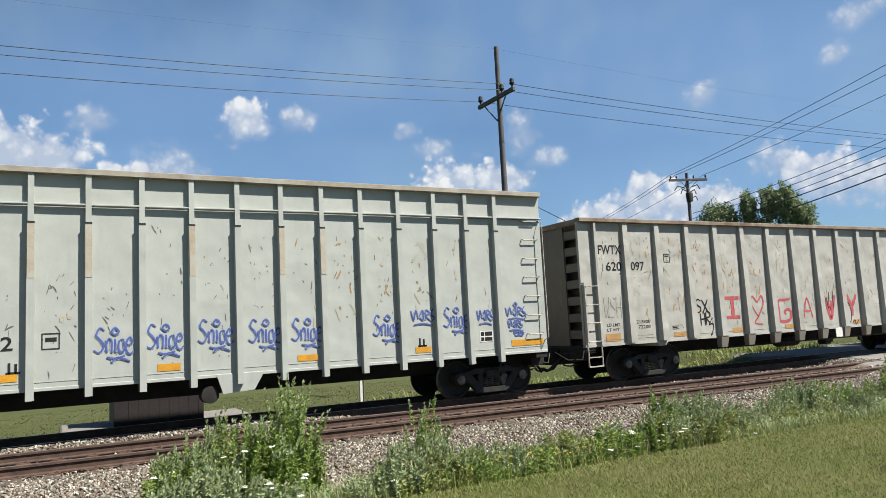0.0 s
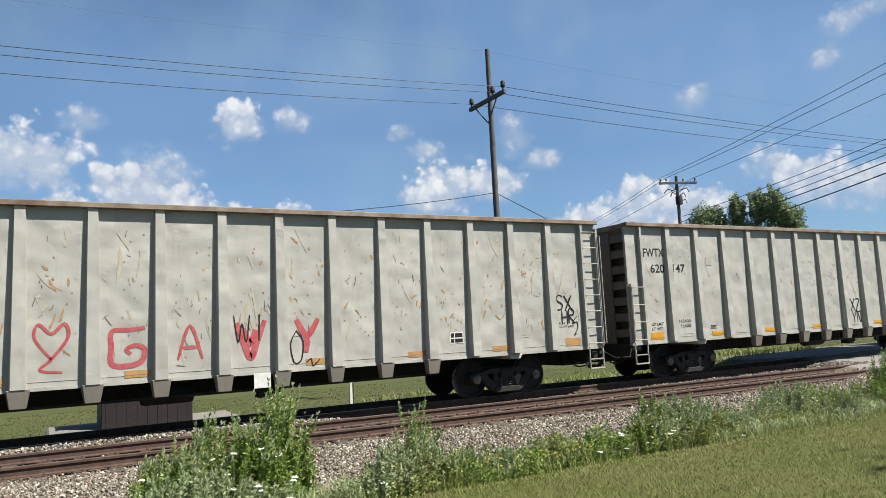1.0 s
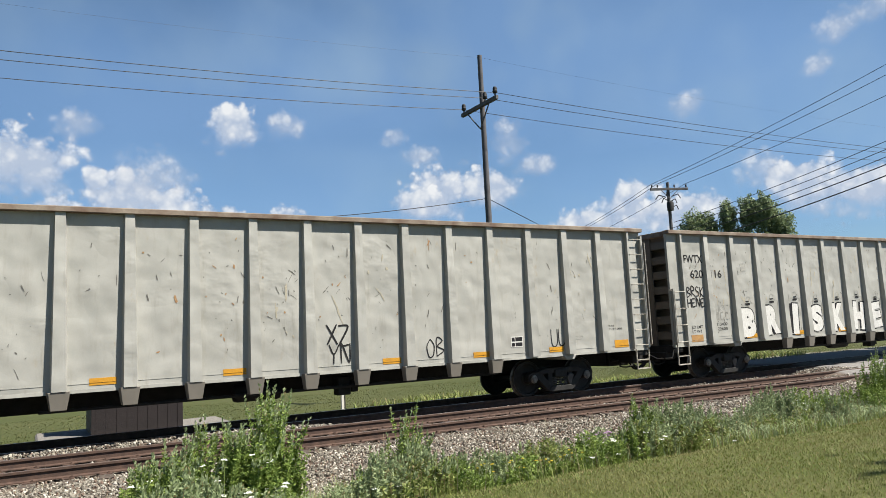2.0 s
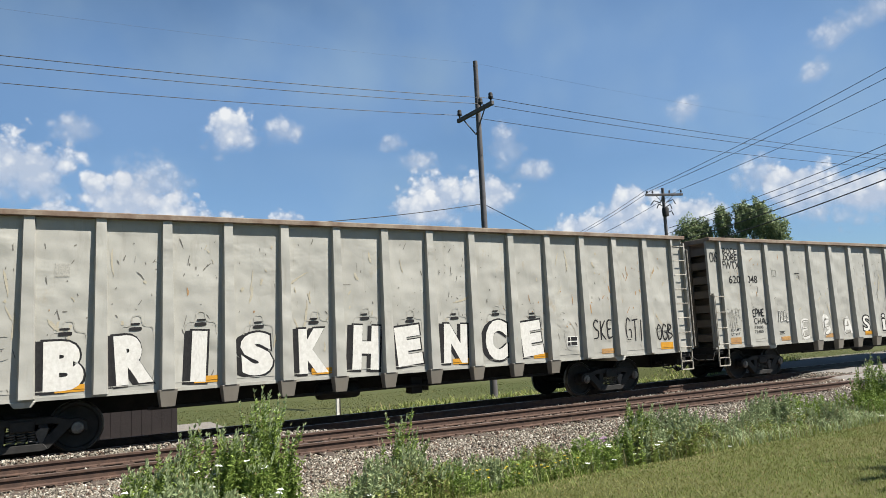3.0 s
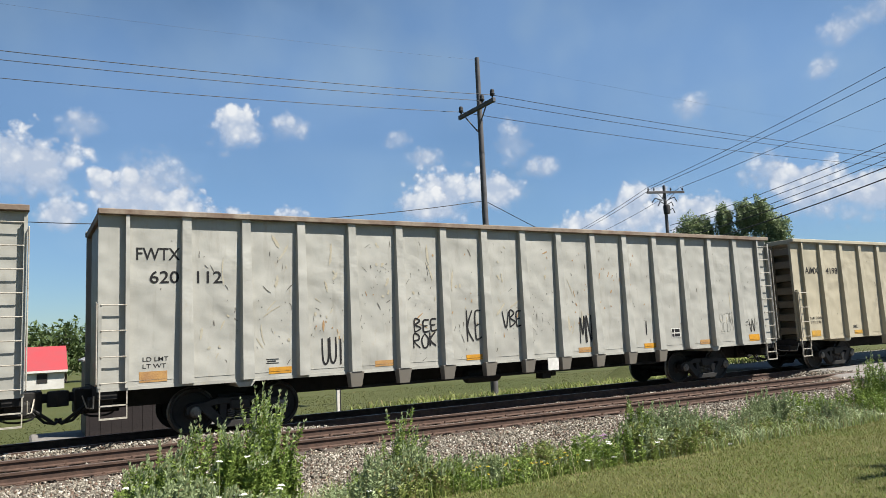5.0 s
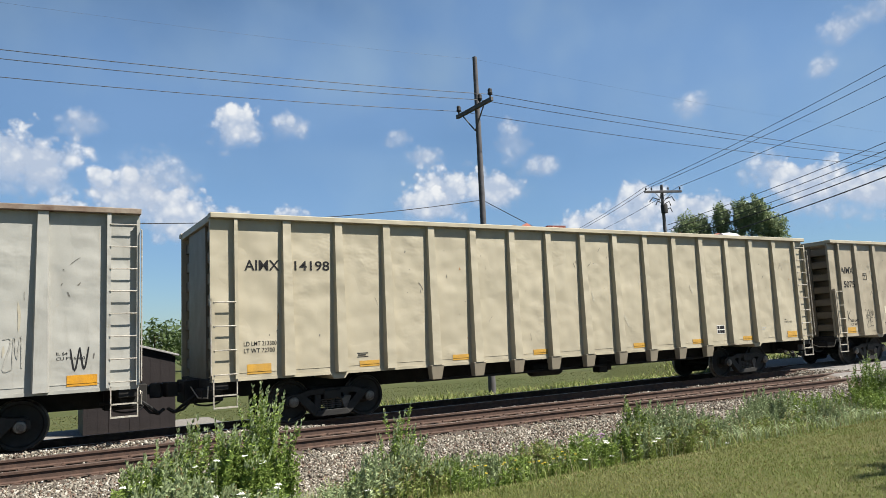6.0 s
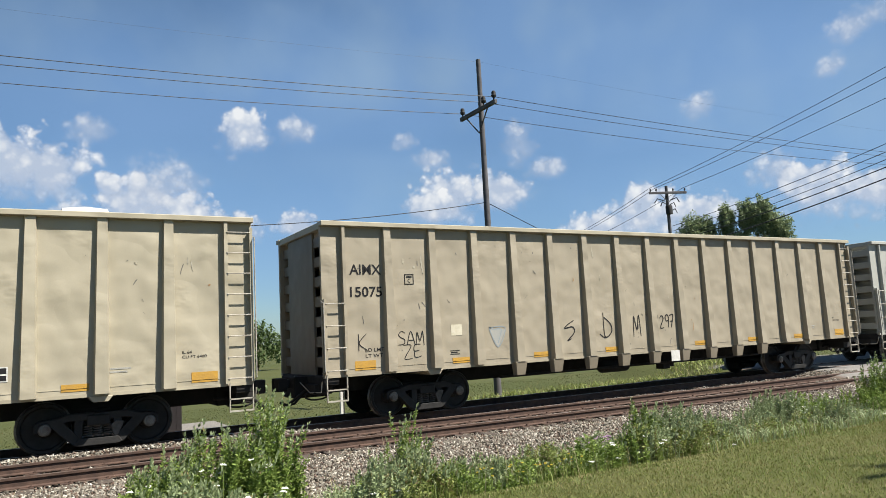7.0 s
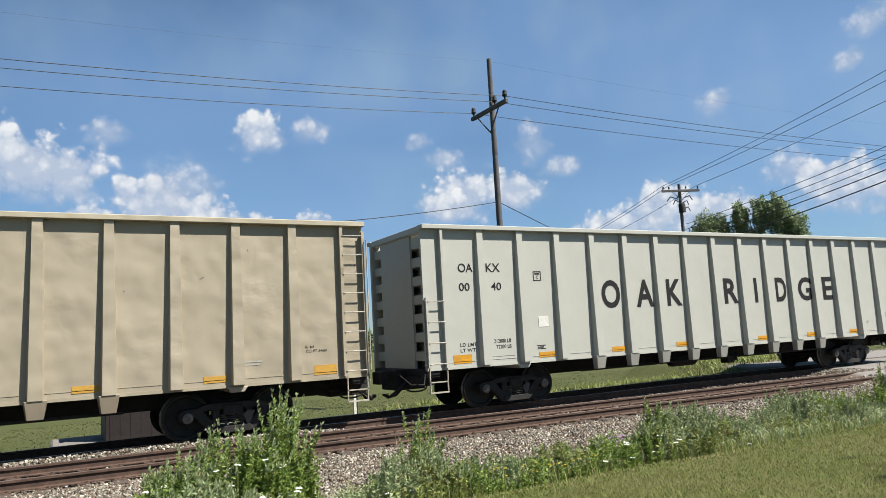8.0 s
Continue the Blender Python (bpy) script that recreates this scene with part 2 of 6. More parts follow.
def build_ground():
    xs = [-2500, -600, -200, -80, -40, -20] + list(np.arange(-12, 40.1, 0.5)) + [45, 60, 90, 150, 300, 800, 2500]
    ys = [-400, -60, -20, -8] + list(np.arange(-4, 27.1, 0.25)) + [30, 36, 45, 60, 85, 110, 180, 400, 900, 2500]
    verts = [(x, y, ground_z(x, y)) for y in ys for x in xs]
    w = len(xs)
    faces = [(j * w + i, j * w + i + 1, (j + 1) * w + i + 1, (j + 1) * w + i) for j in range(len(ys) - 1) for i in range(w - 1)]
    me = raw_mesh("ground", verts, faces)
    me.shade_smooth()
    ob = place("ground", me, ground_material())
    tagged(ob, "mown lawn, trackside ditch, ballast bed and green field", "ground", kind="structure")


build_ground()


# ---- tracks ----
RAIL = [(-0.07, -0.172), (0.07, -0.172), (0.07, -0.158), (0.015, -0.14), (0.0125, -0.05), (0.037, -0.04), (0.036, -0.004), (0.03, 0.0),
        (-0.03, 0.0), (-0.036, -0.004), (-0.037, -0.04), (-0.0125, -0.05), (-0.015, -0.14), (-0.07, -0.158)]


def build_track(label, turn, centre, x0, x1):
    track = new("railway_track")
    tagged(track, label, "railway track", kind="structure")
    track.location, track.rotation_euler = (0, centre, 0), (0, 0, turn)
    rail_mesh = Geo().prism(RAIL, x0, x1, 0).mesh("rail")
    rail_mesh.materials.append(RAIL_RUST)
    rail_mesh.materials.append(RAIL_TOP)
    for p in rail_mesh.polygons:
        if p.normal.z > 0.6 and p.center.z > -0.01:
            p.material_index = 1
    for side in (-0.7525, 0.7525):
        place("rail", rail_mesh, RAIL_RUST, track, (0, side, 0))
    shapes = []
    for k in range(4):
        g = Geo().box(-0.115, 0.115, -1.3, 1.3, -0.35, -0.178)
        me = g.mesh("tie", 0.012)
        for vert in me.vertices:
            vert.co.x += random.uniform(-0.012, 0.012)
            vert.co.y += random.uniform(-0.03, 0.03)
        shapes.append(me)
    plate = Geo().box(-0.09, 0.09, -0.17, 0.17, -0.18, -0.166).box(-0.06, -0.03, 0.075, 0.115, -0.17, -0.135).box(0.03, 0.06, -0.115, -0.075, -0.17, -0.135).mesh("tie_plate")
    x = x0 + 0.3
    while x < x1 - 0.3:
        if -14 < x < 40:
            tie = place("tie", random.choice(shapes), TIE_WOOD, track, (x, random.uniform(-0.05, 0.05), random.uniform(-0.012, 0.006)))
            tie.rotation_euler = (0, 0, random.uniform(-0.02, 0.02))
            for side in (-0.7525, 0.7525):
                place("tie_plate", plate, RAIL_RUST, track, (x, side, 0))
        x += 0.53
    return track


build_track("rusty rails on dark wooden ties carrying the train", 0, TRACK_Y, -70, 190)
build_track("unused rusty brown rails on weathered wooden ties", math.atan(SIDE_SLOPE), 13.72, -14, 60)


# ---- freight cars ----
CAR_LENGTH = 19.66
SIDE, RIB_OUT = -1.50, -1.63
POSTS = [0.50] + [1.58 + 1.175 * k for k in range(15)] + [19.12]


def rib_geo(z0, z1, out):
    """A tapered hat rib on the side sheet, ending at the sill."""
    g = Geo()
    w0, w1 = 0.115, 0.085
    lower = [(-w0 - 0.03, SIDE), (-w0, out - 0.025), (w0, out - 0.025), (w0 + 0.03, SIDE)]
    upper = [(-w1 - 0.015, SIDE), (-w1, out + 0.04), (w1, out + 0.04), (w1 + 0.015, SIDE)]
    verts = [(x, y, z0) for x, y in lower] + [(x, y, z1) for x, y in upper]
    g.add(verts, [(0, 1, 2, 3), (7, 6, 5, 4), (0, 4, 5, 1), (1, 5, 6, 2), (2, 6, 7, 3), (3, 7, 4, 0)])
    return g


def foot_geo(z0, out, drop):
    """The rib's foot below the sill, drawn in and back towards the underframe."""
    front, back = out - 0.012, SIDE + 0.03
    verts = [(-0.20, back, z0), (-0.17, front, z0), (0.17, front, z0), (0.20, back, z0), (-0.14, back + 0.03, z0 - drop), (-0.125, front + 0.055, z0 - drop), (0.125, front + 0.055, z0 - drop), (0.14, back + 0.03, z0 - drop)]
    return Geo().add(verts, [(0, 1, 2, 3), (7, 6, 5, 4), (0, 4, 5, 1), (1, 5, 6, 2), (2, 6, 7, 3), (3, 7, 4, 0)])


def panel_geo(w, z0, z1, fold=True):
    """A side sheet with a slight pillow and a fold along its foot."""
    g = Geo()
    nx, nz = 6, 8
    for j in range(nz + 1):
        for i in range(nx + 1):
            u, v = i / nx, j / nz
            y = SIDE + 0.002 * math.sin(math.pi * u) * math.sin(math.pi * v) + 0.0025 * noise.noise((u * 2.3 + w * 7, v * 3.1, z1))
            g.v.append((u * w, y, z0 + (z1 - z0) * v))
    n = len(g.v)
    g.v += [(x, SIDE + 0.08, z) for x, y, z in g.v[:n]]
    row = nx + 1
    if fold:
        g.box(0.04, w - 0.04, SIDE - 0.007, SIDE + 0.004, z0 + 0.105, z0 + 0.118)
    for j in range(nz):
        for i in range(nx):
            a = j * row + i
            g.f.append((a, a + 1, a + row + 1, a + row))
            g.f.append((n + a + row, n + a + row + 1, n + a + 1, n + a))
    for i in range(nx):
        g.f.append((i + 1, i, n + i, n + i + 1))
        a = nz * row + i
        g.f.append((a, a + 1, n + a + 1, n + a))
    for j in range(nz):
        a = j * row
        g.f.append((a, a + row, n + a + row, n + a))
        a = j * row + nx
        g.f.append((a + row, a, n + a, n + a + row))
    return g


def wheelset_geo():
    g = Geo()
    for s in (-1, 1):
        prof = [(0.10, 0.66), (0.13, 0.665), (0.16, 0.70), (0.36, 0.725), (0.39, 0.69), (0.485, 0.685), (0.487, 0.712), (0.459, 0.728), (0.455, 0.80), (0.445, 0.812),
                (0.395, 0.812), (0.37, 0.77), (0.17, 0.752), (0.14, 0.80), (0.09, 0.81)]
        g.lathe([(r, s * a) for r, a in prof], 32)
        g.lathe([(0.075, s * 0.80), (0.075, s * 0.90), (0.115, s * 0.905), (0.115, s * 1.09), (0.10, s * 1.115), (0.055, s * 1.12), (0.05, s * 1.135)], 14)
        for k in range(3):
            a = 2.0944 * k
            g.box(0.065 * math.cos(a) - 0.014, 0.065 * math.cos(a) + 0.014, min(s * 1.11, s * 1.135), max(s * 1.11, s * 1.135), 0.065 * math.sin(a) - 0.014, 0.065 * math.sin(a) + 0.014)
    g.lathe([(0.085, -0.7), (0.075, 0), (0.085, 0.7)], 12)
    return g


def side_frame_geo():
    """A cast three-piece truck side frame with its two windows."""
    g = Geo()
    a, b = -0.09, 0.09
    top = [(-1.06, 0.40), (-1.06, 0.56), (-0.95, 0.62), (-0.72, 0.63), (-0.50, 0.70), (0.50, 0.70), (0.72, 0.63), (0.95, 0.62), (1.06, 0.56), (1.06, 0.40), (0.96, 0.40), (0.93, 0.52),
           (0.72, 0.52), (0.48, 0.57), (-0.48, 0.57), (-0.72, 0.52), (-0.93, 0.52), (-0.96, 0.40)]
    g.prism(top[:1] + top[1:], a, b, 1)
    for s in (-1, 1):
        g.prism([(s * 0.84, 0.54), (s * 0.60, 0.57), (s * 0.30, 0.25), (s * 0.42, 0.12)], a, b, 1)
        g.prism([(s * 0.40, 0.60), (s * 0.25, 0.60), (s * 0.28, 0.22), (s * 0.42, 0.22)], a + 0.01, b - 0.01, 1)
    g.prism([(-0.42, 0.13), (-0.34, 0.24), (0.34, 0.24), (0.42, 0.13), (0.34, 0.10), (-0.34, 0.10)], a - 0.02, b + 0.02, 1)
    return g


def spring_geo():
    g = Geo()
    for cx in (-0.17, 0.0, 0.17):
        pts = [(cx + 0.075 * math.cos(k * 0.9), 0.075 * math.sin(k * 0.9), 0.24 + 0.22 * k / 34) for k in range(35)]
        g.tube(pts, 0.014, 5)
    return g


def build_truck(car, x):
    truck = place("truck", cached("truck", lambda: Geo().box(-0.20, 0.20, -1.12, 1.12, 0.46, 0.66).box(-0.3, 0.3, -0.35, 0.35, 0.5, 0.74).box(-0.95, 0.95, -0.5, -0.42, 0.30, 0.36).box(-0.95, 0.95, 0.42, 0.5, 0.30, 0.36), 0.02), IRON, car, (x, 0, 0))
    for s in (-1, 1):
        place("side_frame", cached("side_frame", side_frame_geo, 0.012), IRON, truck, (0, s * 0.99, 0))
        place("spring", cached("spring", spring_geo, 0, True), RUNG_DULL, truck, (0, s * 0.99, 0))
        wedge = place("friction_wedge", cached("friction_wedge", lambda: Geo().prism([(0.20, 0.44), (0.30, 0.52), (0.44, 0.50), (0.33, 0.25), (0.27, 0.25)], -0.10, 0.10, 1), 0.008), RUNG_DULL, truck, (0, s * 1.0, 0), "rust-grey wedge")
    sets = []
    for s in (-0.889, 0.889):
        wheel_mesh = cached("wheelset", wheelset_geo, 0, True)
        if not wheel_mesh.materials:
            wheel_mesh.materials.append(IRON)
            wheel_mesh.materials.append(TREAD)
            for p in wheel_mesh.polygons:
                r = math.hypot(p.center.x, p.center.z)
                p.material_index = int(r > 0.44 or (r < 0.105 and abs(p.center.y) > 1.1))
        sets.append(place("wheelset", wheel_mesh, IRON, truck, (s, 0, 0.457)))
    return sets


RUNG_DULL = worn("dull_steel", (0.16, 0.145, 0.13), (0.08, 0.065, 0.055), 9.0, 0.7)
WHEELS = []


def ladder(car, x0, x1, z0, z1, steps, material, outer):
    """Straight rungs between the corner post and an upright angle at the car's corner."""
    upright = place("ladder", cached(f"ladder:{z0}:{z1}:{outer}", lambda: Geo().box(-0.008, 0.008, SIDE - 0.105, SIDE - 0.004, z0 - 0.08, z1 + 0.10).box(-0.03, 0.03, SIDE - 0.113, SIDE - 0.105, z0 - 0.08, z1 + 0.10)), material, car, (outer, 0, 0))
    w = round(x1 - x0, 3)
    for k in range(steps):
        z = z0 + (z1 - z0) * k / max(1, steps - 1)
        place("rung", cached(f"rung:{w}", lambda: Geo().tube([(0, SIDE - 0.095, 0), (0.03, SIDE - 0.12, 0), (w - 0.03, SIDE - 0.12, 0), (w, SIDE - 0.095, 0)], 0.012, 6)), RUNG, upright, (x0 - outer, 0, z))


def step_geo():
    return Geo().box(0, 0.02, -1.58, -1.54, 0.5, 1.08).box(0.46, 0.48, -1.58, -1.54, 0.5, 1.08).box(0, 0.48, -1.585, -1.535, 0.5, 0.53).box(0, 0.48, -1.58, -1.55, 0.74, 0.765)


def coupler_geo(s):
    g = Geo()
    g.box(min(0, s * 0.42), max(0, s * 0.42), -0.09, 0.09, 0.80, 0.98)
    g.prism([(s * 0.38, -0.16), (s * 0.60, -0.19), (s * 0.66, -0.05), (s * 0.56, 0.02), (s * 0.66, 0.16), (s * 0.45, 0.17)], 0.72, 1.02, 2)
    return g


def hose_geo(s):
    pts = [(0, -0.55, 0.78), (s * 0.16, -0.56, 0.66), (s * 0.34, -0.52, 0.47), (s * 0.52, -0.45, 0.42), (s * 0.62, -0.34, 0.50)]
    loop = [(-s * 0.1 + 0.28 * math.cos(a) , -0.72, 0.62 + 0.10 * math.sin(a)) for a in [k * 0.52 for k in range(13)]]
    return Geo().tube(pts, 0.028, 7).tube(loop, 0.02, 6)


def end_wall(car, x, s, z1, paint):
    """An end sheet set back from the corner posts, stiffened by level ribs."""
    def sheet():
        g = Geo().box(min(s * 0.36, s * 0.40), max(s * 0.36, s * 0.40), SIDE + 0.08, -SIDE - 0.08, 1.0, z1 - 0.05)
        return g.box(min(s * 0.07, s * 0.13), max(s * 0.07, s * 0.13), -0.78, 0.95, 1.05, z1 - 0.16)
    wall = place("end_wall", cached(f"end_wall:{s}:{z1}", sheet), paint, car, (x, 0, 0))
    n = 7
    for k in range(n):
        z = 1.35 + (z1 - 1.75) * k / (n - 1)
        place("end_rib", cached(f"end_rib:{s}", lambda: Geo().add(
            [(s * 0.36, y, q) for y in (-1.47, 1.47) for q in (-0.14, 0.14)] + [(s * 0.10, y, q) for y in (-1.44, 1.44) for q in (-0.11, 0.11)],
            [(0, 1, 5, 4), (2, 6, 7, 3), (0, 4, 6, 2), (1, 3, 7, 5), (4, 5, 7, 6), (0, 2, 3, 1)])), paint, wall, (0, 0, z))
    place("end_sill", cached(f"end_sill:{s}", lambda: Geo().box(min(0, s * 0.35), max(0, s * 0.35), -1.48, 1.48, 0.86, 1.06), 0.01), UNDER, car, (x, 0, 0))
    place("coupler", cached(f"coupler:{s}", lambda: coupler_geo(-s), 0.015), IRON, car, (x, 0, 0))
    place("draft_housing", cached(f"draft_housing:{s}", lambda: Geo().box(min(-s * 0.30, s * 0.5), max(-s * 0.30, s * 0.5), -0.42, 0.42, 0.56, 1.04).box(min(-s * 0.1, s * 0.3), max(-s * 0.1, s * 0.3), -1.2, -0.5, 0.66, 0.88), 0.02), UNDER, car, (x, 0, 0))
    place("brake_pipe", cached(f"brake_pipe:{s}", lambda: Geo().tube([(s * 0.6, -0.62, 0.72), (-s * 0.12, -0.62, 0.74), (-s * 0.3, -0.58, 0.60), (-s * 0.5, -0.5, 0.44), (-s * 0.62, -0.44, 0.50)], 0.035, 7), 0, True), RUBBER, car, (x, 0, 0))
    place("air_hose", cached(f"air_hose:{s}", lambda: hose_geo(-s), 0, True), RUBBER, car, (x, 0, 0))
    place("uncoupling_lever", cached(f"uncoupling_lever:{s}", lambda: Geo().tube([(-s * 0.05, -1.5, 0.95), (-s * 0.05, -1.42, 0.72), (-s * 0.12, -0.9, 0.70), (-s * 0.2, -0.1, 1.04)], 0.014, 5)), RUNG, car, (x, 0, 0))


def reflector(car, x, z, w, h, material):
    place("reflector", cached(f"reflector:{w}:{h}", lambda: Geo().box(0, w, SIDE - 0.007, SIDE - 0.002, 0, h)), material, car, (x, 0, z))


def build_car(label, paint, cap, reflect, top=4.42, sill=1.06):
    car = new("gondola_car")
    tagged(car, label, "freight car", "freight cars of the train")
    ends = [0.0] + POSTS + [CAR_LENGTH]
    for side in (0, 1):
        turn = math.pi * side
        for a, b in zip(ends, ends[1:]):
            w = round(b - a, 3)
            p = place("side_panel", cached(f"side_panel:{w}:{top}", lambda: panel_geo(w, sill, top - 0.1)), paint, car, (CAR_LENGTH - a if side else a, 0, 0))
            p.rotation_euler = (0, 0, turn)
        for k, x in enumerate(POSTS):
            thin = k in (0, len(POSTS) - 1)
            over_truck = x < 4.6 or x > 15.0
            if thin:
                me = cached(f"corner_post:{top}", lambda: Geo().box(-0.035, 0.035, RIB_OUT + 0.02, SIDE, sill, top - 0.1))
            else:
                me = cached(f"rib:{top}", lambda: rib_geo(sill, top - 0.1, RIB_OUT))
                if not over_truck:
                    f = place("rib_foot", cached("rib_foot", lambda: foot_geo(sill - 0.002, RIB_OUT, 0.33), 0.006), ROAD_GRIME.get(paint.name, paint), car, (CAR_LENGTH - x if side else x, 0, 0), "grime-spattered foot")
                    f.rotation_euler = (0, 0, turn)
            p = place("corner_post" if thin else "rib", me, paint, car, (CAR_LENGTH - x if side else x, 0, 0))
            p.rotation_euler = (0, 0, turn)
        chord = place("top_chord", cached(f"top_chord:{top}", lambda: Geo().box(-0.02, CAR_LENGTH + 0.02, RIB_OUT - 0.004, SIDE + 0.09, top - 0.11, top), 0.012), cap, car, (CAR_LENGTH if side else 0, 0, 0))
        chord.rotation_euler = (0, 0, turn)
        q = place("sill_angle", cached("sill_angle", lambda: Geo().box(0, CAR_LENGTH, SIDE - 0.012, SIDE + 0.1, sill - 0.05, sill + 0.012)), paint, car, (CAR_LENGTH if side else 0, 0, 0))
        q.rotation_euler = (0, 0, turn)
    for x, s in ((0.0, 1), (CAR_LENGTH, -1)):
        # cream and tan ends take paint with the shade mixed into its colour
        end_wall(car, x, s, top, {PAINT_GREY: GRIMY_END, PAINT_CLEAN: PAINT_CLEAN}.get(paint, SHADED_END))
        place("end_chord", cached(f"end_chord:{top}:{s}", lambda: Geo().box(min(0, s * 0.26), max(0, s * 0.26), SIDE + 0.09, -SIDE - 0.09, top - 0.16, top - 0.01), 0.01), cap, car, (x, 0, 0))
    place("floor", cached("car_floor", lambda: Geo().box(0.26, CAR_LENGTH - 0.26, -1.42, 1.42, 1.0, 1.06)), UNDER, car)
    place("centre_sill", cached("centre_sill", lambda: Geo().box(0.1, CAR_LENGTH - 0.1, -0.33, 0.33, 0.62, 1.0).box(4.8, 14.8, -1.15, -1.05, 0.66, 0.72), 0.01), UNDER, car)
    place("brake_reservoir", cached("brake_reservoir", lambda: Geo().lathe([(0.02, 0.0), (0.17, 0.05), (0.19, 0.12), (0.19, 0.95), (0.17, 1.02), (0.02, 1.07)], 14, 0), 0, True), UNDER, car, (8.3, -0.85, 0.72))
    place("brake_valve", cached("brake_valve", lambda: Geo().box(0, 0.3, -1.05, -0.75, 0.50, 0.9).box(0.34, 0.5, -1.0, -0.8, 0.55, 0.8).box(-0.6, 0.9, -0.93, -0.90, 0.70, 0.73), 0.02), UNDER, car, (10.6, 0, 0))
    for x in (2.71, 16.85):
        WHEELS.extend(build_truck(car, x))
        place("bolster", cached("bolster", lambda: Geo().prism([(-0.21, 1.02), (0.21, 1.02), (0.13, 0.91), (-0.13, 0.91)], -1.53, 1.53, 1), 0.01), paint, car, (x, 0, 0))
    ladder(car, 0.02, 0.50, 1.16, 2.60, 4, paint, 0.03)
    ladder(car, 19.12, 19.62, 1.16, 4.10, 8, paint, 19.63)
    for x, z1 in ((-0.03, 2.62), (19.68, 4.0)):
        place("grab_rail", cached(f"grab_rail:{z1}", lambda: Geo().tube([(0, SIDE, 1.12), (0, RIB_OUT - 0.04, 1.16), (0, RIB_OUT - 0.04, z1), (0, SIDE, z1 + 0.04)], 0.014, 6)), RUNG, car, (x, 0, 0))
    for x in (0.03, 19.16):
        place("sill_step", cached("sill_step", step_geo), RUNG, car, (x, 0, 0))
    for k, (x, w, h) in enumerate([(0.72, 0.50, 0.20), (3.2, 0.48, 0.13), (5.6, 0.46, 0.13), (8.0, 0.46, 0.13), (11.5, 0.46, 0.13), (13.9, 0.46, 0.13), (16.2, 0.46, 0.13), (18.45, 0.50, 0.20)]):
        reflector(car, x, sill + 0.07, w, h, reflect[k % len(reflect)])
    return car


CARS = []   # car, place of its left end at the clip's start
CARS.append((build_car("dirty light grey gondola with red graffiti and rust streaks", PAINT_GREY, RUST_CAP, [OCHRE]), 12.15))
CARS.append((build_car("weathered light grey gondola with bright yellow reflectors", PAINT_GREY, RUST_CAP, [YELLOW]), 32.90))
CARS.append((build_car("weathered light grey gondola with white block graffiti", PAINT_GREY, RUST_CAP, [OCHRE] + [YELLOW] * 5 + [OCHRE, YELLOW]), 53.65))
CARS.append((build_car("weathered light grey gondola with a yellowed panel", PAINT_GREY, RUST_CAP, [OCHRE, OCHRE, OCHRE, YELLOW, OCHRE, OCHRE, YELLOW, YELLOW]), 74.41))
CARS.append((build_car("weathered light grey gondola with small black tags", PAINT_GREY, RUST_CAP, [OCHRE, YELLOW]), 95.22))
CARS.append((build_car("dented cream gondola heaped with scrap", PAINT_CREAM, PAINT_CREAM, [AMBER]), 116.20))
CARS.append((build_car("dented tan gondola with thin black graffiti", PAINT_TAN, PAINT_CREAM, [AMBER]), 137.37))
CARS.append((build_car("clean pale grey gondola with large black lettering", PAINT_CLEAN, PAINT_CLEAN, [YELLOW]), 158.50))


# ---- poles, wires, sky ----
def az_el(az, el, r):
    a, e = radians(az), radians(el)
    return Vector((math.sin(a) * math.cos(e) * r, math.cos(a) * math.cos(e) * r, EYE_Z + math.sin(e) * r))


def utility_pole(label, base, height, turn):
    pole = new("utility_pole")
    tagged(pole, label, "utility pole")
    pole.location, pole.rotation_euler = base, (0, 0, turn)
    place("shaft", Geo().tube([(0, 0, -0.3), (0, 0, height * 0.5), (0, 0, height)], 0.145, 12, 0.09).mesh("shaft", 0, True), POLE_WOOD, pole)
    return pole


P1 = az_el(34.0, 0, 26.5)
P1_TOP = EYE_Z + 26.5 * math.tan(radians(21.51))
P1_ARM = EYE_Z + 26.5 * math.tan(radians(17.60))
pole = utility_pole("tall grey wooden utility pole with one crossarm", (P1.x, P1.y, -0.55), P1_TOP + 0.55, 0)
arm = place("crossarm", Geo().box(-0.06, 0.06, -1.22, 1.22, -0.075, 0.075).mesh("crossarm", 0.01), POLE_WOOD, pole, (-0.15, 0, P1_ARM + 0.55))
for s in (-1, 1):
    place("brace", Geo().tube([(-0.2, s * 0.78, P1_ARM + 0.50), (-0.14, 0.0, P1_ARM - 0.32)], 0.026, 5).mesh("brace"), POLE_WOOD, pole)
PINS = (-1.1, -0.42, 1.08)


def insulator_geo():
    return Geo().lathe([(0.03, 0.0), (0.03, 0.12), (0.075, 0.13), (0.095, 0.20), (0.075, 0.24), (0.085, 0.30), (0.06, 0.36), (0.015, 0.38)], 10, 2)


for y in PINS:
    place("insulator", cached("insulator", insulator_geo, 0, True), IRON, pole, (-0.15, y, P1_ARM + 0.60))


def wire(label, a, b, sag, r=0.011, n=24):
    a, b = Vector(a), Vector(b)
    pts = [a.lerp(b, k / n) - Vector((0, 0, sag * 4 * (k / n) * (1 - k / n))) for k in range(n + 1)]
    ob = place("power_line", Geo().tube(pts, r, 5).mesh("power_line", 0, True), WIRE)
    return tagged(ob, label, "power line", "overhead wires")


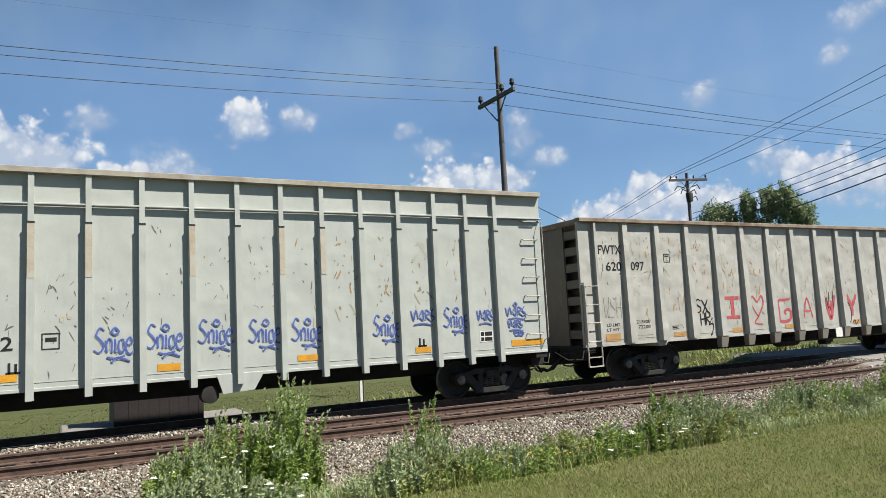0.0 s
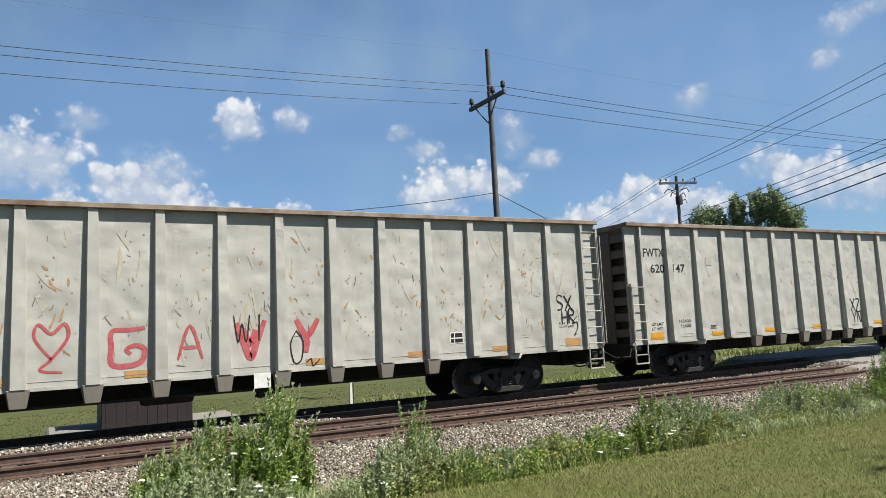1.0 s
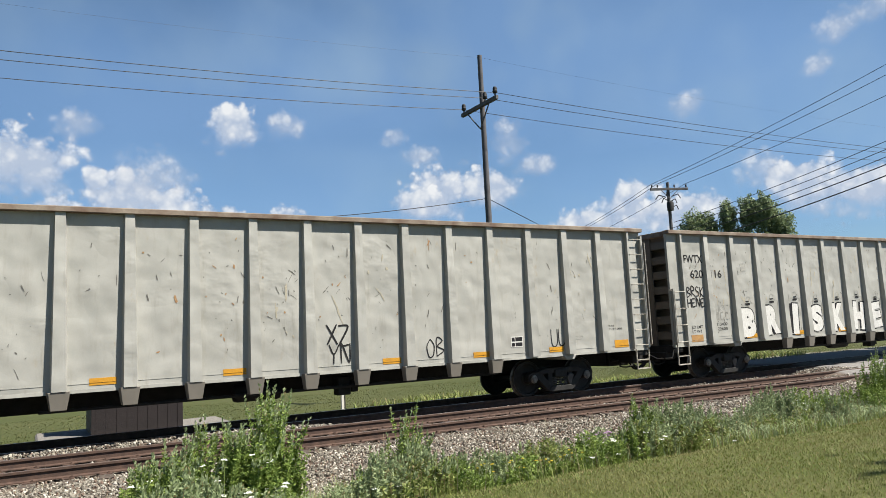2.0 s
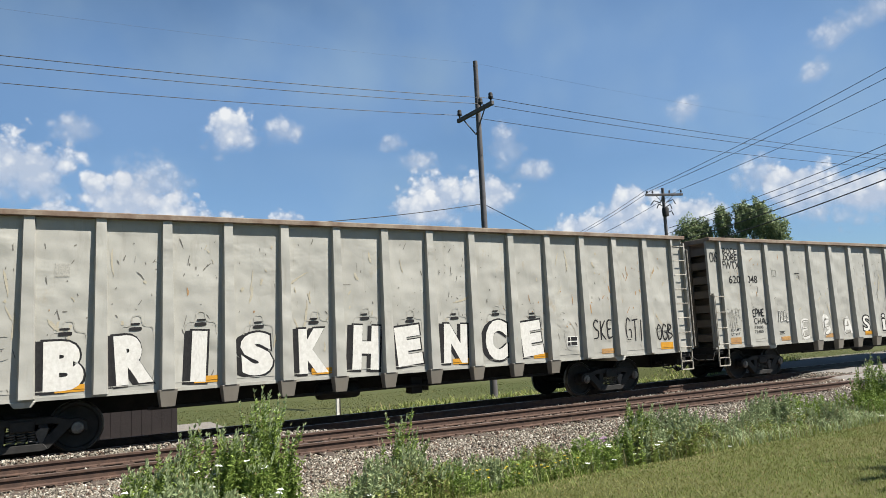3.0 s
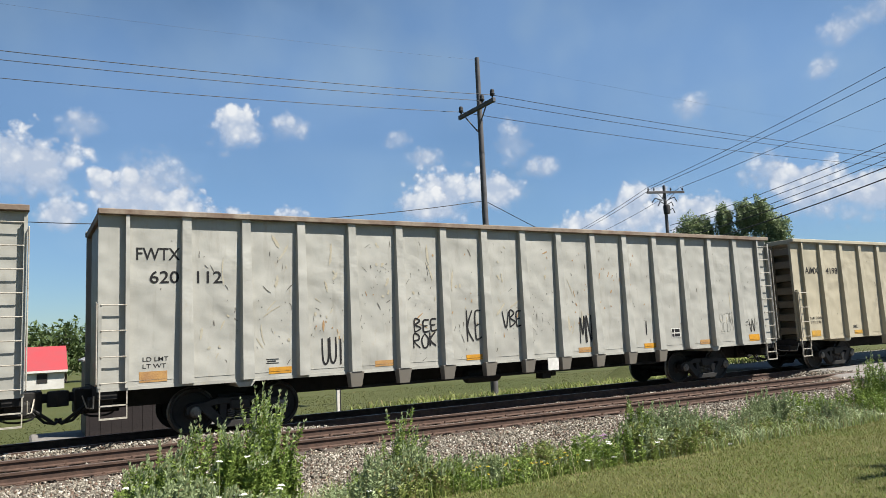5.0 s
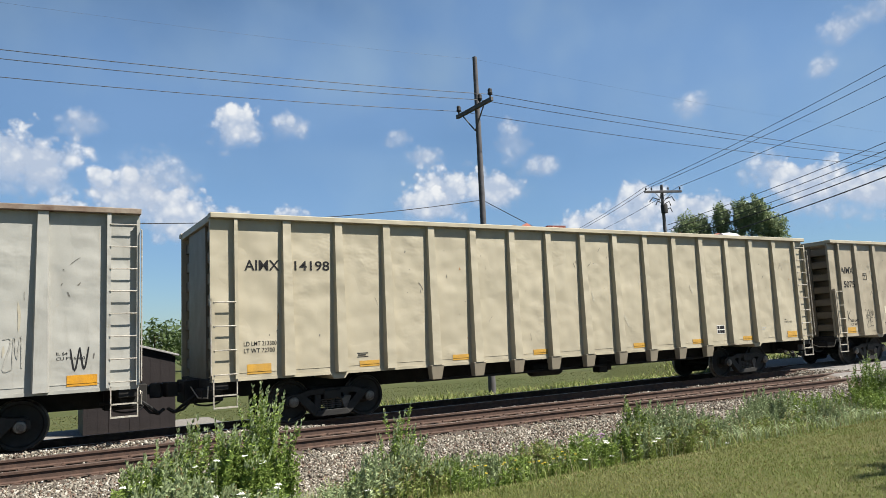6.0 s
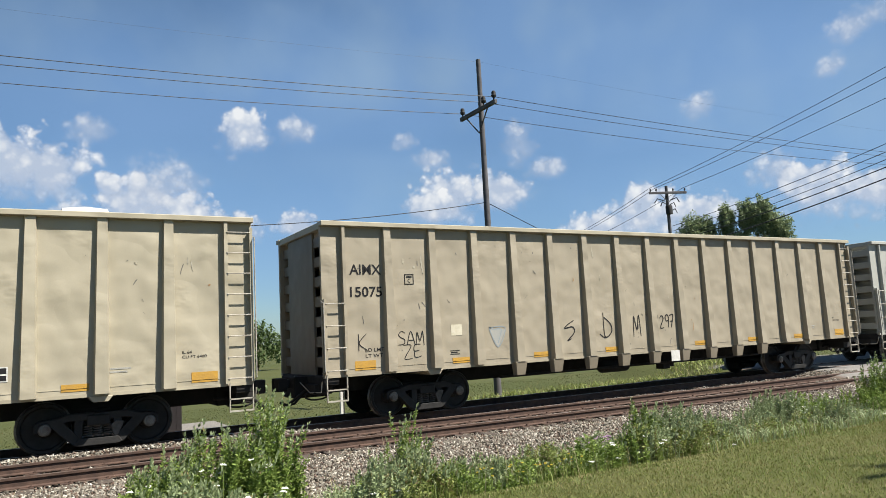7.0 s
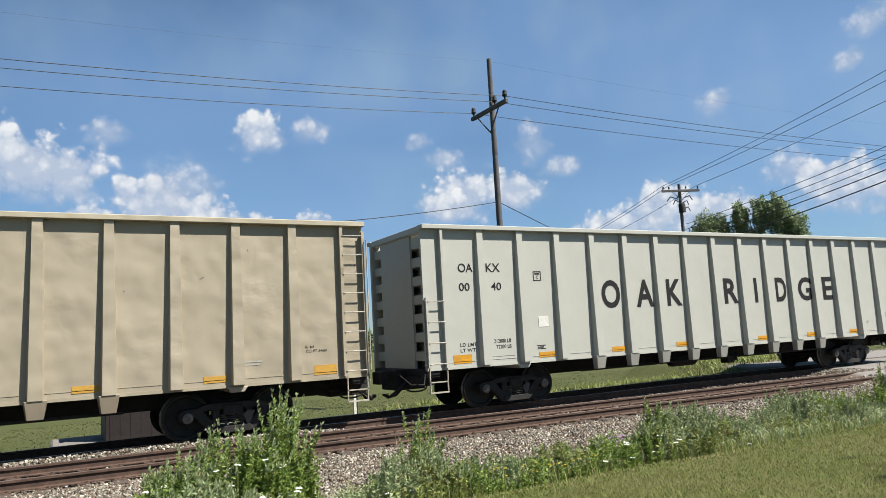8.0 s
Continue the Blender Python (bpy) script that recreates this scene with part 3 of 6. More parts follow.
for y in PINS:
    top = Vector((P1.x - 0.15, P1.y + y, P1_ARM + 0.20))
    wire("thin dark overhead wire over the railway", top, top + Vector((-50, 0.5, 0.0)), 0.93)
    wire("thin dark overhead wire over the railway", top, top + Vector((50, -0.6, 1.2)), 0.6)
low = Vector((P1.x, P1.y, EYE_Z + 26.5 * math.tan(radians(10.45))))
wire("slack service cable from the wooden pole", low, low + Vector((-17, 4, -0.7)), 0.5, 0.014)
wire("slack service cable from the wooden pole", low, low + Vector((24, 3, -7.2)), 0.25, 0.014)

peak = Vector((P1.x, P1.y, P1_TOP - 0.08))
wire("very thin wire from the pole top", peak, peak + Vector((-50, 0.5, 0.0)), 0.93, 0.0022)
wire("very thin wire from the pole top", peak, peak + Vector((50, -0.6, 1.0)), 0.6, 0.0022)

CLOUDS = []


# ---- the taller car at the head ----
def build_tall_car():
    car = new("gondola_car")
    tagged(car, "tall pale green-grey gondola covered in blue spray tags", "freight car", "freight cars of the train")
    length, top, sill, off = 19.25, 5.02, 1.04, 8.31
    xs = [-7.7 + off] + [off + x for x in (-6.8, -5.88, -4.96, -4.04, -3.12, -2.2, -1.27, -0.34, 0.59, 1.51, 2.42, 3.31, 4.21, 5.10, 6.00, 6.92, 7.84, 8.70, 9.53)]
    ends = [0.0] + xs + [length]
    for side in (0, 1):
        turn = math.pi * side
        for a, b in zip(ends, ends[1:]):
            w = round(b - a, 3)
            for z0, z1, name in ((sill, 4.31, "side_panel"), (4.37, top - 0.1, "upper_panel")):
                p = place(name, cached(f"tall_panel:{w}:{z1}", lambda: panel_geo(w, z0, z1, name == "side_panel")), PAINT_GREEN, car, (length - a if side else a, 0, 0))
                p.rotation_euler = (0, 0, turn)
        for x in xs:
            p = place("rib", cached("tall_rib", lambda: Geo().box(-0.05, 0.05, -1.60, SIDE, 4.0, top - 0.1).add(
                [(-0.07, SIDE, sill - 0.2), (-0.06, -1.62, sill - 0.2), (0.06, -1.62, sill - 0.2), (0.07, SIDE, sill - 0.2), (-0.07, SIDE, 4.0), (-0.06, -1.62, 4.0), (0.06, -1.62, 4.0), (0.07, SIDE, 4.0)],
                [(0, 1, 2, 3), (7, 6, 5, 4), (0, 4, 5, 1), (1, 5, 6, 2), (2, 6, 7, 3), (3, 7, 4, 0)])), PAINT_GREEN, car, (length - x if side else x, 0, 0))
            p.rotation_euler = (0, 0, turn)
            p = place("rib_cap", cached("rib_cap", lambda: Geo().box(-0.062, 0.062, -1.628, -1.602, 3.992, 4.022)), IRON, car, (length - x if side else x, 0, 0))
            p.rotation_euler = (0, 0, turn)
        for z0, z1, out, mat, name in ((top - 0.11, top, -1.63, PALE_CAP, "top_chord"), (4.335, 4.368, -1.595, PAINT_GREEN, "belt_rail"), (sill - 0.05, sill + 0.012, SIDE - 0.012, PAINT_GREEN, "sill_angle")):
            p = place(name, cached(f"tall_{name}", lambda: Geo().box(0, length, out, SIDE + 0.09, z0, z1), 0.006), mat, car, (length if side else 0, 0, 0))
            p.rotation_euler = (0, 0, turn)
    for x, s in ((0.0, 1), (length, -1)):
        end_wall(car, x, s, top, PAINT_GREEN)
    place("floor", Geo().box(0.26, length - 0.26, -1.42, 1.42, 0.98, 1.05).mesh("floor"), UNDER, car)
    place("centre_sill", Geo().box(0.1, length - 0.1, -0.33, 0.33, 0.6, 0.98).mesh("centre_sill"), UNDER, car)
    place("drop_plate", Geo().prism([(off + 2.86, sill), (off + 3.80, sill), (off + 3.60, 0.70), (off + 2.98, 0.66)], -1.52, -1.47, 1).mesh("drop_plate"), PAINT_GREEN, car)
    drum = place("brake_drum", Geo().lathe([(0.05, -0.3), (0.17, -0.28), (0.18, -0.02), (0.16, 0.0), (0.05, 0.01)], 16).mesh("brake_drum", 0, True), UNDER, car, (off + 2.75, -1.15, 0.66))
    for x in (1.41, length - 1.41):
        WHEELS.extend(build_truck(car, x))
    for k in range(7):
        z = 1.45 + 0.47 * k
        place("rung", cached("tall_rung", lambda: Geo().tube([(0, SIDE, 0.02), (0, -1.56, 0.02), (0.02, -1.575, 0), (0.42, -1.575, 0), (0.44, -1.56, 0.02), (0.44, SIDE, 0.02)], 0.014, 6)), RUNG, car, (off + 10.35, 0, z))
    place("grab_rail", Geo().tube([(0, SIDE, 0), (0, -1.66, 0.05), (0, -1.66, 2.9), (0, SIDE, 3.0)], 0.014, 6).mesh("grab_rail"), RUNG, car, (off + 10.88, 0, 1.3))
    for x, w, h, m in ((-0.98, 0.45, 0.13, YELLOW), (1.77, 0.42, 0.14, YELLOW), (4.51, 0.44, 0.13, YELLOW), (7.25, 0.40, 0.13, YELLOW), (9.87, 0.95, 0.15, YELLOW)):
        reflector(car, off + x, 1.19, w, h, m)
    for x in (-0.34, 0.59, 2.42, 4.21, 5.10):
        place("rust_patch", cached("rust_patch", lambda: Geo().box(-0.055, 0.055, -1.626, -1.621, 3.0, 3.98)), RUST_STAIN, car, (off + x, 0, 0))
    return car, off


RUST_STAIN = worn("rust_run", (0.40, 0.33, 0.24), (0.47, 0.46, 0.41), 2.5, 0.8)
TALL, TALL_OFF = build_tall_car()
CARS.append((TALL, -TALL_OFF))


# ---- lettering and graffiti ----
FACE = SIDE - 0.0045


def letter_mesh(text, thick=0.0):
    key = f"text:{text}:{thick}"
    if key not in CACHE:
        cu = bpy.data.curves.new("text", "FONT")
        cu.body, cu.offset, cu.resolution_u, cu.fill_mode = text, thick, 4, "FRONT"
        ob = new("text", cu)
        me = bpy.data.meshes.new_from_object(ob.evaluated_get(bpy.context.evaluated_depsgraph_get()))
        bpy.data.objects.remove(ob)
        co = np.array([v.co[:] for v in me.vertices])
        lo, hi = co.min(0), co.max(0)
        for v in me.vertices:
            v.co = ((v.co.x - lo[0]) / (hi[0] - lo[0]), 0, (v.co.y - lo[1]) / (hi[1] - lo[1]))
        CACHE[key] = me
    return CACHE[key]


def lettering(car, text, x0, x1, z0, z1, material=None, depth=0.0, thick=0.002, name="lettering"):
    me = letter_mesh(text, thick)
    ob = place(name, me, material or BLACK_PAINT, car, (x0, FACE - depth, z0))
    ob.scale = (x1 - x0, 1, z1 - z0)
    return ob


def bar(car, x0, x1, z0, z1, material=None, depth=0.0, name="stencil"):
    place(name, Geo().box(x0, x1, FACE - depth - 0.001, FACE - depth + 0.004, z0, z1).mesh(name), material or BLACK_PAINT, car)


GLYPHS = {
    "S": [[(.9, .88), (.45, 1), (.1, .76), (.4, .55), (.82, .4), (.7, .1), (.05, .05)]], "M": [[(0, 0), (.15, .95), (.5, .3), (.85, 1), (1, 0)]],
    "I": [[(.5, 1), (.45, 0)]], "C": [[(.9, .85), (.4, 1), (.08, .5), (.4, 0), (.95, .2)]], "E": [[(.9, .95), (.2, .92), (.12, .5), (.7, .52)], [(.12, .5), (.2, .04), (.95, .1)]],
    "D": [[(.2, 1), (.25, .05)], [(-.1, .1), (.6, .0), (1, .4), (.8, .75), (.2, 1)]], "L": [[(.2, 1), (.1, .05), (.9, .1)]], "X": [[(0, 1), (1, 0)], [(.95, 1), (.05, 0)]],
    "R": [[(.1, 0), (.15, 1), (.8, .9), (.75, .6), (.15, .5), (.95, 0)]], "V": [[(0, 1), (.5, 0), (1, 1)]], "W": [[(0, 1), (.25, 0), (.5, .7), (.75, 0), (1, 1)]],
    "H": [[(.1, 1), (.1, 0)], [(.9, 1), (.9, 0)], [(.1, .5), (.9, .52)]], "G": [[(.9, .85), (.4, 1), (.08, .5), (.35, 0), (.9, .1), (.9, .45), (.5, .45)]],
    "A": [[(0, 0), (.5, 1), (1, 0)], [(.2, .35), (.85, .35)]], "K": [[(.15, 1), (.15, 0)], [(.9, 1), (.2, .45), (.95, 0)]], "T": [[(0, .95), (1, 1)], [(.5, 1), (.45, 0)]],
    "Y": [[(0, 1), (.45, .5), (1, 1)], [(.45, .5), (.4, 0)]], "O": [[(.5, 1), (.08, .6), (.3, .03), (.8, .1), (.95, .65), (.5, 1)]], "B": [[(.1, 0), (.12, 1), (.8, .85), (.2, .55), (.95, .3), (.1, 0)]],
    "Z": [[(0, 1), (.9, .95), (.1, .05), (1, .05)]], "N": [[(.05, 0), (.1, 1), (.85, 0), (.95, 1)]], "2": [[(.1, .8), (.5, 1), (.85, .75), (.1, .05), (.95, .05)]],
    "9": [[(.9, .6), (.4, .5), (.15, .8), (.5, 1), (.9, .8), (.75, 0)]], "7": [[(.05, .95), (.95, 1), (.35, 0)], [(.25, .5), (.85, .52)]], "F": [[(.9, 1), (.15, .95), (.12, 0)], [(.12, .5), (.7, .52)]],
    "U": [[(.05, 1), (.1, .2), (.5, 0), (.9, .25), (.92, 1)]], "P": [[(.1, 0), (.12, 1), (.85, .85), (.8, .5), (.12, .45)]], "Q": [[(.5, 1), (.08, .6), (.3, .03), (.8, .1), (.95, .65), (.5, 1)], [(.6, .3), (1, -.1)]],
    "tick": [[(0, 1), (.45, .5), (1, .25)]], "heart": [[(.5, .12), (.05, .62), (.15, .95), (.5, .72), (.85, .95), (.95, .62), (.5, .12), (.2, -.12), (.8, -.2)]], "_": [[(0, 0), (.35, .12), (.5, -.1), (1, .1)]],
    "tri": [[(0, 1), (1, .97), (.5, 0), (.02, .98), (.3, .9), (.75, .9), (.5, .2)]], "curl": [[(.9, 1), (.3, .8), (.0, .62), (.75, .68), (.9, .4), (.2, .0), (.6, .1)]],
    "thorn": [[(.3, 1.05), (.35, 0.02), (.95, .2), (.9, .55), (.35, .85)], [(-.1, .15), (.3, -.02), (.7, .05)]], "peak": [[(-.05, -.1), (.05, .45), (.3, .55), (.38, 1), (.62, 1), (.7, .55), (.98, .4), (1.02, -.2)]],
    "spiral": [[(1.0, .97), (.55, .93), (.06, .9), (.04, .5), (.06, .06), (.55, .0), (.92, .12), (.98, .42), (.72, .52), (.46, .42), (.6, .3)]], "vfill": [[(0, 1.05), (.3, .3), (.52, -.1), (.75, .4), (1.05, 1.1)], [(.25, .85), (.5, .35), (.7, .8)]],
    "dash": [[(0, .5), (1, .55)]], "ring": [[(.5, .7), (.3, .9), (.5, 1.1), (.7, .9), (.5, .7)]],
}


def smooth(points, k=5):
    out = []
    p = [points[0]] + list(points) + [points[-1]]
    for i in range(1, len(p) - 2):
        a, b, c, d = [np.array(q, float) for q in p[i - 1:i + 3]]
        for j in range(k):
            t = j / k
            out.append(0.5 * (2 * b + (c - a) * t + (2 * a - 5 * b + 4 * c - d) * t * t + (3 * b - a - 3 * c + d) * t ** 3))
    out.append(np.array(points[-1], float))
    return out


def spray(car, text, x0, x1, z0, z1, width, material, depth=0.0, seed=0, lean=0.0, name="graffiti", glyphs=None):
    """Hand-sprayed strokes as one flat mesh on the side sheet."""
    rnd = random.Random(seed)
    items = glyphs or list(text)
    g = Geo()
    cell = (x1 - x0) / len(items)
    level = 0
    for i, ch in enumerate(items):
        ox, oz = rnd.uniform(-0.06, 0.06) * cell, rnd.uniform(-0.08, 0.08) * (z1 - z0)
        for line in GLYPHS[ch]:
            pts = smooth([(x0 + cell * (i + 0.04 + 0.92 * (u + lean * v)) + ox, z0 + (z1 - z0) * v + oz) for u, v in line])
            n = len(pts)
            level += 1
            verts = []
            for j, q in enumerate(pts):
                d = pts[min(j + 1, n - 1)] - pts[max(j - 1, 0)]
                d = d / (np.hypot(*d) + 1e-9)
                w = width * (0.62 + 0.38 * math.sin(math.pi * (j + 0.6) / (n + 0.2)))
                for s in (-1, 1):
                    verts.append((q[0] - s * d[1] * w / 2, FACE - depth - 0.0006 * level, q[1] + s * d[0] * w / 2))
            g.add(verts, [(2 * j, 2 * j + 2, 2 * j + 3, 2 * j + 1) for j in range(n - 1)])
    return place(name, raw_mesh(name, g.v, g.f), material, car)


def plate_mark(car, x, z, s=0.24, letter="C", material=None):
    for a in ((x, x + s, z, z + 0.018), (x, x + s, z + s - 0.018, z + s), (x, x + 0.018, z + 0.02, z + s - 0.02), (x + s - 0.018, x + s, z + 0.02, z + s - 0.02)):
        bar(car, *a, material=material, name="plate_frame")
    if letter:
        lettering(car, letter, x + s * 0.36, x + s * 0.64, z + s * 0.2, z + s * 0.55, material)
        bar(car, x + s * 0.2, x + s * 0.8, z + s * 0.66, z + s * 0.8, material)


def data_box(car, x, z, dark=True):
    """The white-framed black stencil box."""
    w, h = 0.36, 0.26
    bar(car, x, x + w, z, z + h, WHITE_PAINT, 0.0, "data_box")
    for a, b in ((0.02, 0.11), (0.13, 0.34)):
        bar(car, x + a, x + b, z + 0.14, z + h - 0.02, BLACK_PAINT, 0.002, "data_field")
        bar(car, x + a, x + b, z + 0.02, z + 0.11, BLACK_PAINT, 0.002, "data_field")


def capacity(car, top, bottom, x=0.78, gap=1.05):
    lettering(car, "LD LMT", x, x + 0.46, 1.52, 1.60)
    lettering(car, "LT WT", x, x + 0.42, 1.39, 1.47)
    if top:
        lettering(car, top, x + gap, x + gap + 0.50, 1.56, 1.65)
        lettering(car, bottom, x + gap + 0.06, x + gap + 0.50, 1.42, 1.51)
        bar(car, x + gap - 0.08, x + gap + 0.58, 1.235, 1.245, GHOST_SPRAY)


def small_print(car):
    for x in (3.15,):
        bar(car, x, x + 0.26, 1.42, 1.435), bar(car, x, x + 0.26, 1.34, 1.355), bar(car, x + 0.02, x + 0.2, 1.375, 1.40)
    for k in range(2):
        bar(car, 17.0, 17.36 - 0.06 * k, 1.48 - 0.06 * k, 1.51 - 0.06 * k, GHOST_SPRAY)


for car, _ in CARS[:8]:
    lettering(car, "IL 64", 18.28, 18.46, 1.70, 1.755)
    lettering(car, "CU FT 6400", 18.28, 18.74, 1.61, 1.665)
(RED_CAR, _), (PLAIN_CAR, _), (BLOCK_CAR, _), (PATCH_CAR, _), (TAG_CAR, _), (CREAM_CAR, _), (TAN_CAR, _), (CLEAN_CAR, _) = CARS[:8]

for car, number in ((RED_CAR, "097"), (PLAIN_CAR, "147"), (BLOCK_CAR, "116"), (PATCH_CAR, "048"), (TAG_CAR, "112")):
    lettering(car, "FWTX", 0.66, 1.46, 3.46, 3.70, thick=0.010)
    lettering(car, "620", 0.90, 1.44, 3.01, 3.25, thick=0.010)
    lettering(car, number, 1.78, 2.27, 3.01, 3.25, thick=0.010)
    small_print(car)
capacity(RED_CAR, "213800", "72200")
capacity(PLAIN_CAR, "213600", "72400")
capacity(BLOCK_CAR, "213400", "72600")
capacity(PATCH_CAR, "213000", "72400")
capacity(TAG_CAR, "", "")
plate_mark(RED_CAR, 3.03, 3.23)
for car in (PLAIN_CAR, BLOCK_CAR):
    bar(car, 3.18, 3.42, 3.22, 3.46, GHOST_SPRAY, 0, "grey_patch")
plate_mark(PATCH_CAR, 3.05, 3.22, 0.22, "", GHOST_SPRAY)
for car in (RED_CAR, BLOCK_CAR, PATCH_CAR, TAG_CAR, CREAM_CAR):
    data_box(car, 15.02, 1.38)
data_box(PLAIN_CAR, 15.02, 1.32)

# red letters along the first grey car, with black tags
for a in ((5.36, 5.98, 2.10, 2.2), (5.61, 5.75, 1.63, 2.10), (5.36, 5.98, 1.53, 1.63)):
    bar(RED_CAR, *a, material=RED_SPRAY, name="graffiti")
spray(RED_CAR, "", 6.50, 7.14, 1.42, 2.18, 0.06, RED_SPRAY, seed=1, glyphs=["heart"])
spray(RED_CAR, "", 7.74, 8.40, 1.40, 2.12, 0.10, RED_SPRAY, seed=4, glyphs=["spiral"])
spray(RED_CAR, "A", 8.94, 9.44, 1.40, 2.05, 0.065, RED_SPRAY, seed=3)
spray(RED_CAR, "", 10.06, 10.66, 1.46, 2.08, 0.14, RED_SPRAY, seed=4, glyphs=["vfill"])
spray(RED_CAR, "WI", 10.0, 10.7, 1.65, 2.2, 0.03, BLACK_PAINT, 0.003, 5)
spray(RED_CAR, "Y", 11.28, 11.8, 1.36, 2.06, 0.14, RED_SPRAY, seed=6)
spray(RED_CAR, "O_", 11.15, 11.82, 1.22, 1.9, 0.03, BLACK_PAINT, 0.003, 7)
for x, z in ((4.12, 1.10), (18.20, 1.40)):
    spray(RED_CAR, "SX", x, x + 0.55, z + 0.62, z + 1.02, 0.045, BLACK_PAINT, 0, 8)
    spray(RED_CAR, "HR", x + 0.15, x + 0.62, z + 0.30, z + 0.66, 0.04, BLACK_PAINT, 0.002, 9)
    spray(RED_CAR, "", x + 0.5, x + 0.7, z, z + 0.5, 0.03, BLACK_PAINT, 0.003, 10, glyphs=["curl"])
spray(RED_CAR, "WSH", 0.72, 1.35, 1.75, 2.3, 0.035, GHOST_SPRAY, 0, 11)
# second grey car
spray(PLAIN_CAR, "XZ", 10.18, 10.72, 1.62, 2.05, 0.045, BLACK_PAINT, 0, 12)
spray(PLAIN_CAR, "YN", 10.24, 10.74, 1.20, 1.62, 0.035, BLACK_PAINT, 0.002, 13)
spray(PLAIN_CAR, "OB", 12.62, 13.1, 1.2, 1.62, 0.03, BLACK_PAINT, 0, 14)
spray(PLAIN_CAR, "UU", 16.25, 16.75, 1.3, 1.75, 0.03, BLACK_PAINT, 0, 15)
for car in (RED_CAR, PATCH_CAR, TAN_CAR, TAG_CAR):
    place("placard", cached("placard", lambda: Geo().box(10.38, 10.72, -1.60, -1.58, 0.74, 1.04)), WHITE_PAINT, car, label="blank white placard")


def block_letter(car, ch, x0, x1, z0, z1):
    """A swollen white letter with a black outline, a heavy shade on one side and a cap of short strokes."""
    tilt = 0.10 * math.sin(x0 * 7.3)
    for ob in (lettering(car, ch, x0 - 0.15, x1 - 0.03, z0 - 0.03, z1 + 0.02, BLACK_PAINT, 0.0, 0.085, "graffiti_shade"),
               lettering(car, ch, x0 - 0.05, x1 + 0.05, z0 - 0.04, z1 + 0.05, BLACK_PAINT, 0.002, 0.085, "graffiti_outline"),
               lettering(car, ch, x0, x1 + 0.01, z0 + 0.01, z1 + 0.01, WHITE_PAINT, 0.004, 0.070, "graffiti")):
        ob.rotation_euler = (0, tilt, 0)


for k, ch in enumerate("BRISKHENCE"):
    x = POSTS[2 + k] + 0.26 + 0.02 * (k % 3)
    block_letter(BLOCK_CAR, ch, x + (0.12 if ch == "I" else 0.0), x + (0.40 if ch == "I" else 0.64), 1.15 + 0.02 * (k % 2), 2.04 + 0.05 * (k % 3))
    cap_z = 2.12 + 0.05 * (k % 3)
    spray(BLOCK_CAR, "", x + 0.22, x + 0.46, cap_z, cap_z + 0.12, 0.07, BLACK_PAINT, 0.005, 30 + k, glyphs=["dash"])
    spray(BLOCK_CAR, "", x + 0.24, x + 0.42, cap_z + 0.09, cap_z + 0.2, 0.04, BLACK_PAINT, 0.005, 50 + k, glyphs=["dash"])
    spray(BLOCK_CAR, "", x + 0.05, x + 0.68, cap_z - 0.08, cap_z + 0.28, 0.03, GHOST_SPRAY, 0.0, 70 + k, glyphs=["peak"])
spray(BLOCK_CAR, "BRSK", 0.66, 1.40, 2.45, 2.74, 0.035, BLACK_PAINT, 0, 41)
spray(BLOCK_CAR, "HENE", 0.66, 1.40, 2.16, 2.42, 0.035, BLACK_PAINT, 0, 42)
for txt, x0, x1, z0, z1 in (("SKE", 15.95, 16.65, 1.50, 2.02), ("GTI", 17.12, 17.85, 1.45, 2.05), ("OGB", 18.32, 18.98, 1.42, 1.85)):
    spray(BLOCK_CAR, txt, x0, x1, z0, z1, 0.14, GHOST_SPRAY, -0.003, len(txt) + int(x0), name="graffiti_fill")
spray(BLOCK_CAR, "SKE", 15.95, 16.65, 1.50, 2.02, 0.05, BLACK_PAINT, 0, 43)
spray(BLOCK_CAR, "GTI", 17.12, 17.85, 1.45, 2.05, 0.045, BLACK_PAINT, 0, 44)
spray(BLOCK_CAR, "OGB", 18.32, 18.98, 1.42, 1.85, 0.05, BLACK_PAINT, 0, 45)
spray(BLOCK_CAR, "CO", 14.44, 15.35, 1.25, 2.0, 0.02, GHOST_SPRAY, 0, 46)
spray(BLOCK_CAR, "WEE", 1.80, 2.5, 1.75, 2.2, 0.02, GHOST_SPRAY, 0, 47)

for ch, x0, x1, z0, z1 in (("E", 4.32, 4.78, 1.14, 1.76), ("B", 5.52, 5.92, 1.2, 1.82), ("A", 6.72, 7.2, 1.2, 1.76)):
    spray(PATCH_CAR, ch, x0, x1, z0, z1, 0.13, WHITE_PAINT, 0.003, int(x0 * 5))
for ch, x0, x1, z0, z1 in (("s", 7.93, 8.33, 1.26, 1.80), ("i", 9.17, 9.36, 1.26, 1.82), ("e", 10.28, 10.73, 1.28, 1.72), ("r", 11.48, 11.84, 1.3, 1.72)):
    lettering(PATCH_CAR, ch, x0 - 0.05, x1 + 0.05, z0 - 0.05, z1 + 0.05, BLACK_PAINT, 0.0, 0.04, "graffiti_outline")
    lettering(PATCH_CAR, ch, x0, x1, z0, z1, WHITE_PAINT, 0.003, 0.0, "graffiti")
bar(PATCH_CAR, 12.58, 12.84, 1.25, 1.98, WHITE_PAINT, -0.001, "white_patch")
for x0 in (4.16, 5.40, 6.58):
    spray(PATCH_CAR, "SO", x0, x0 + 0.62, 1.18, 1.72, 0.15, GHOST_SPRAY, -0.003, int(x0 * 9), name="graffiti_ground")
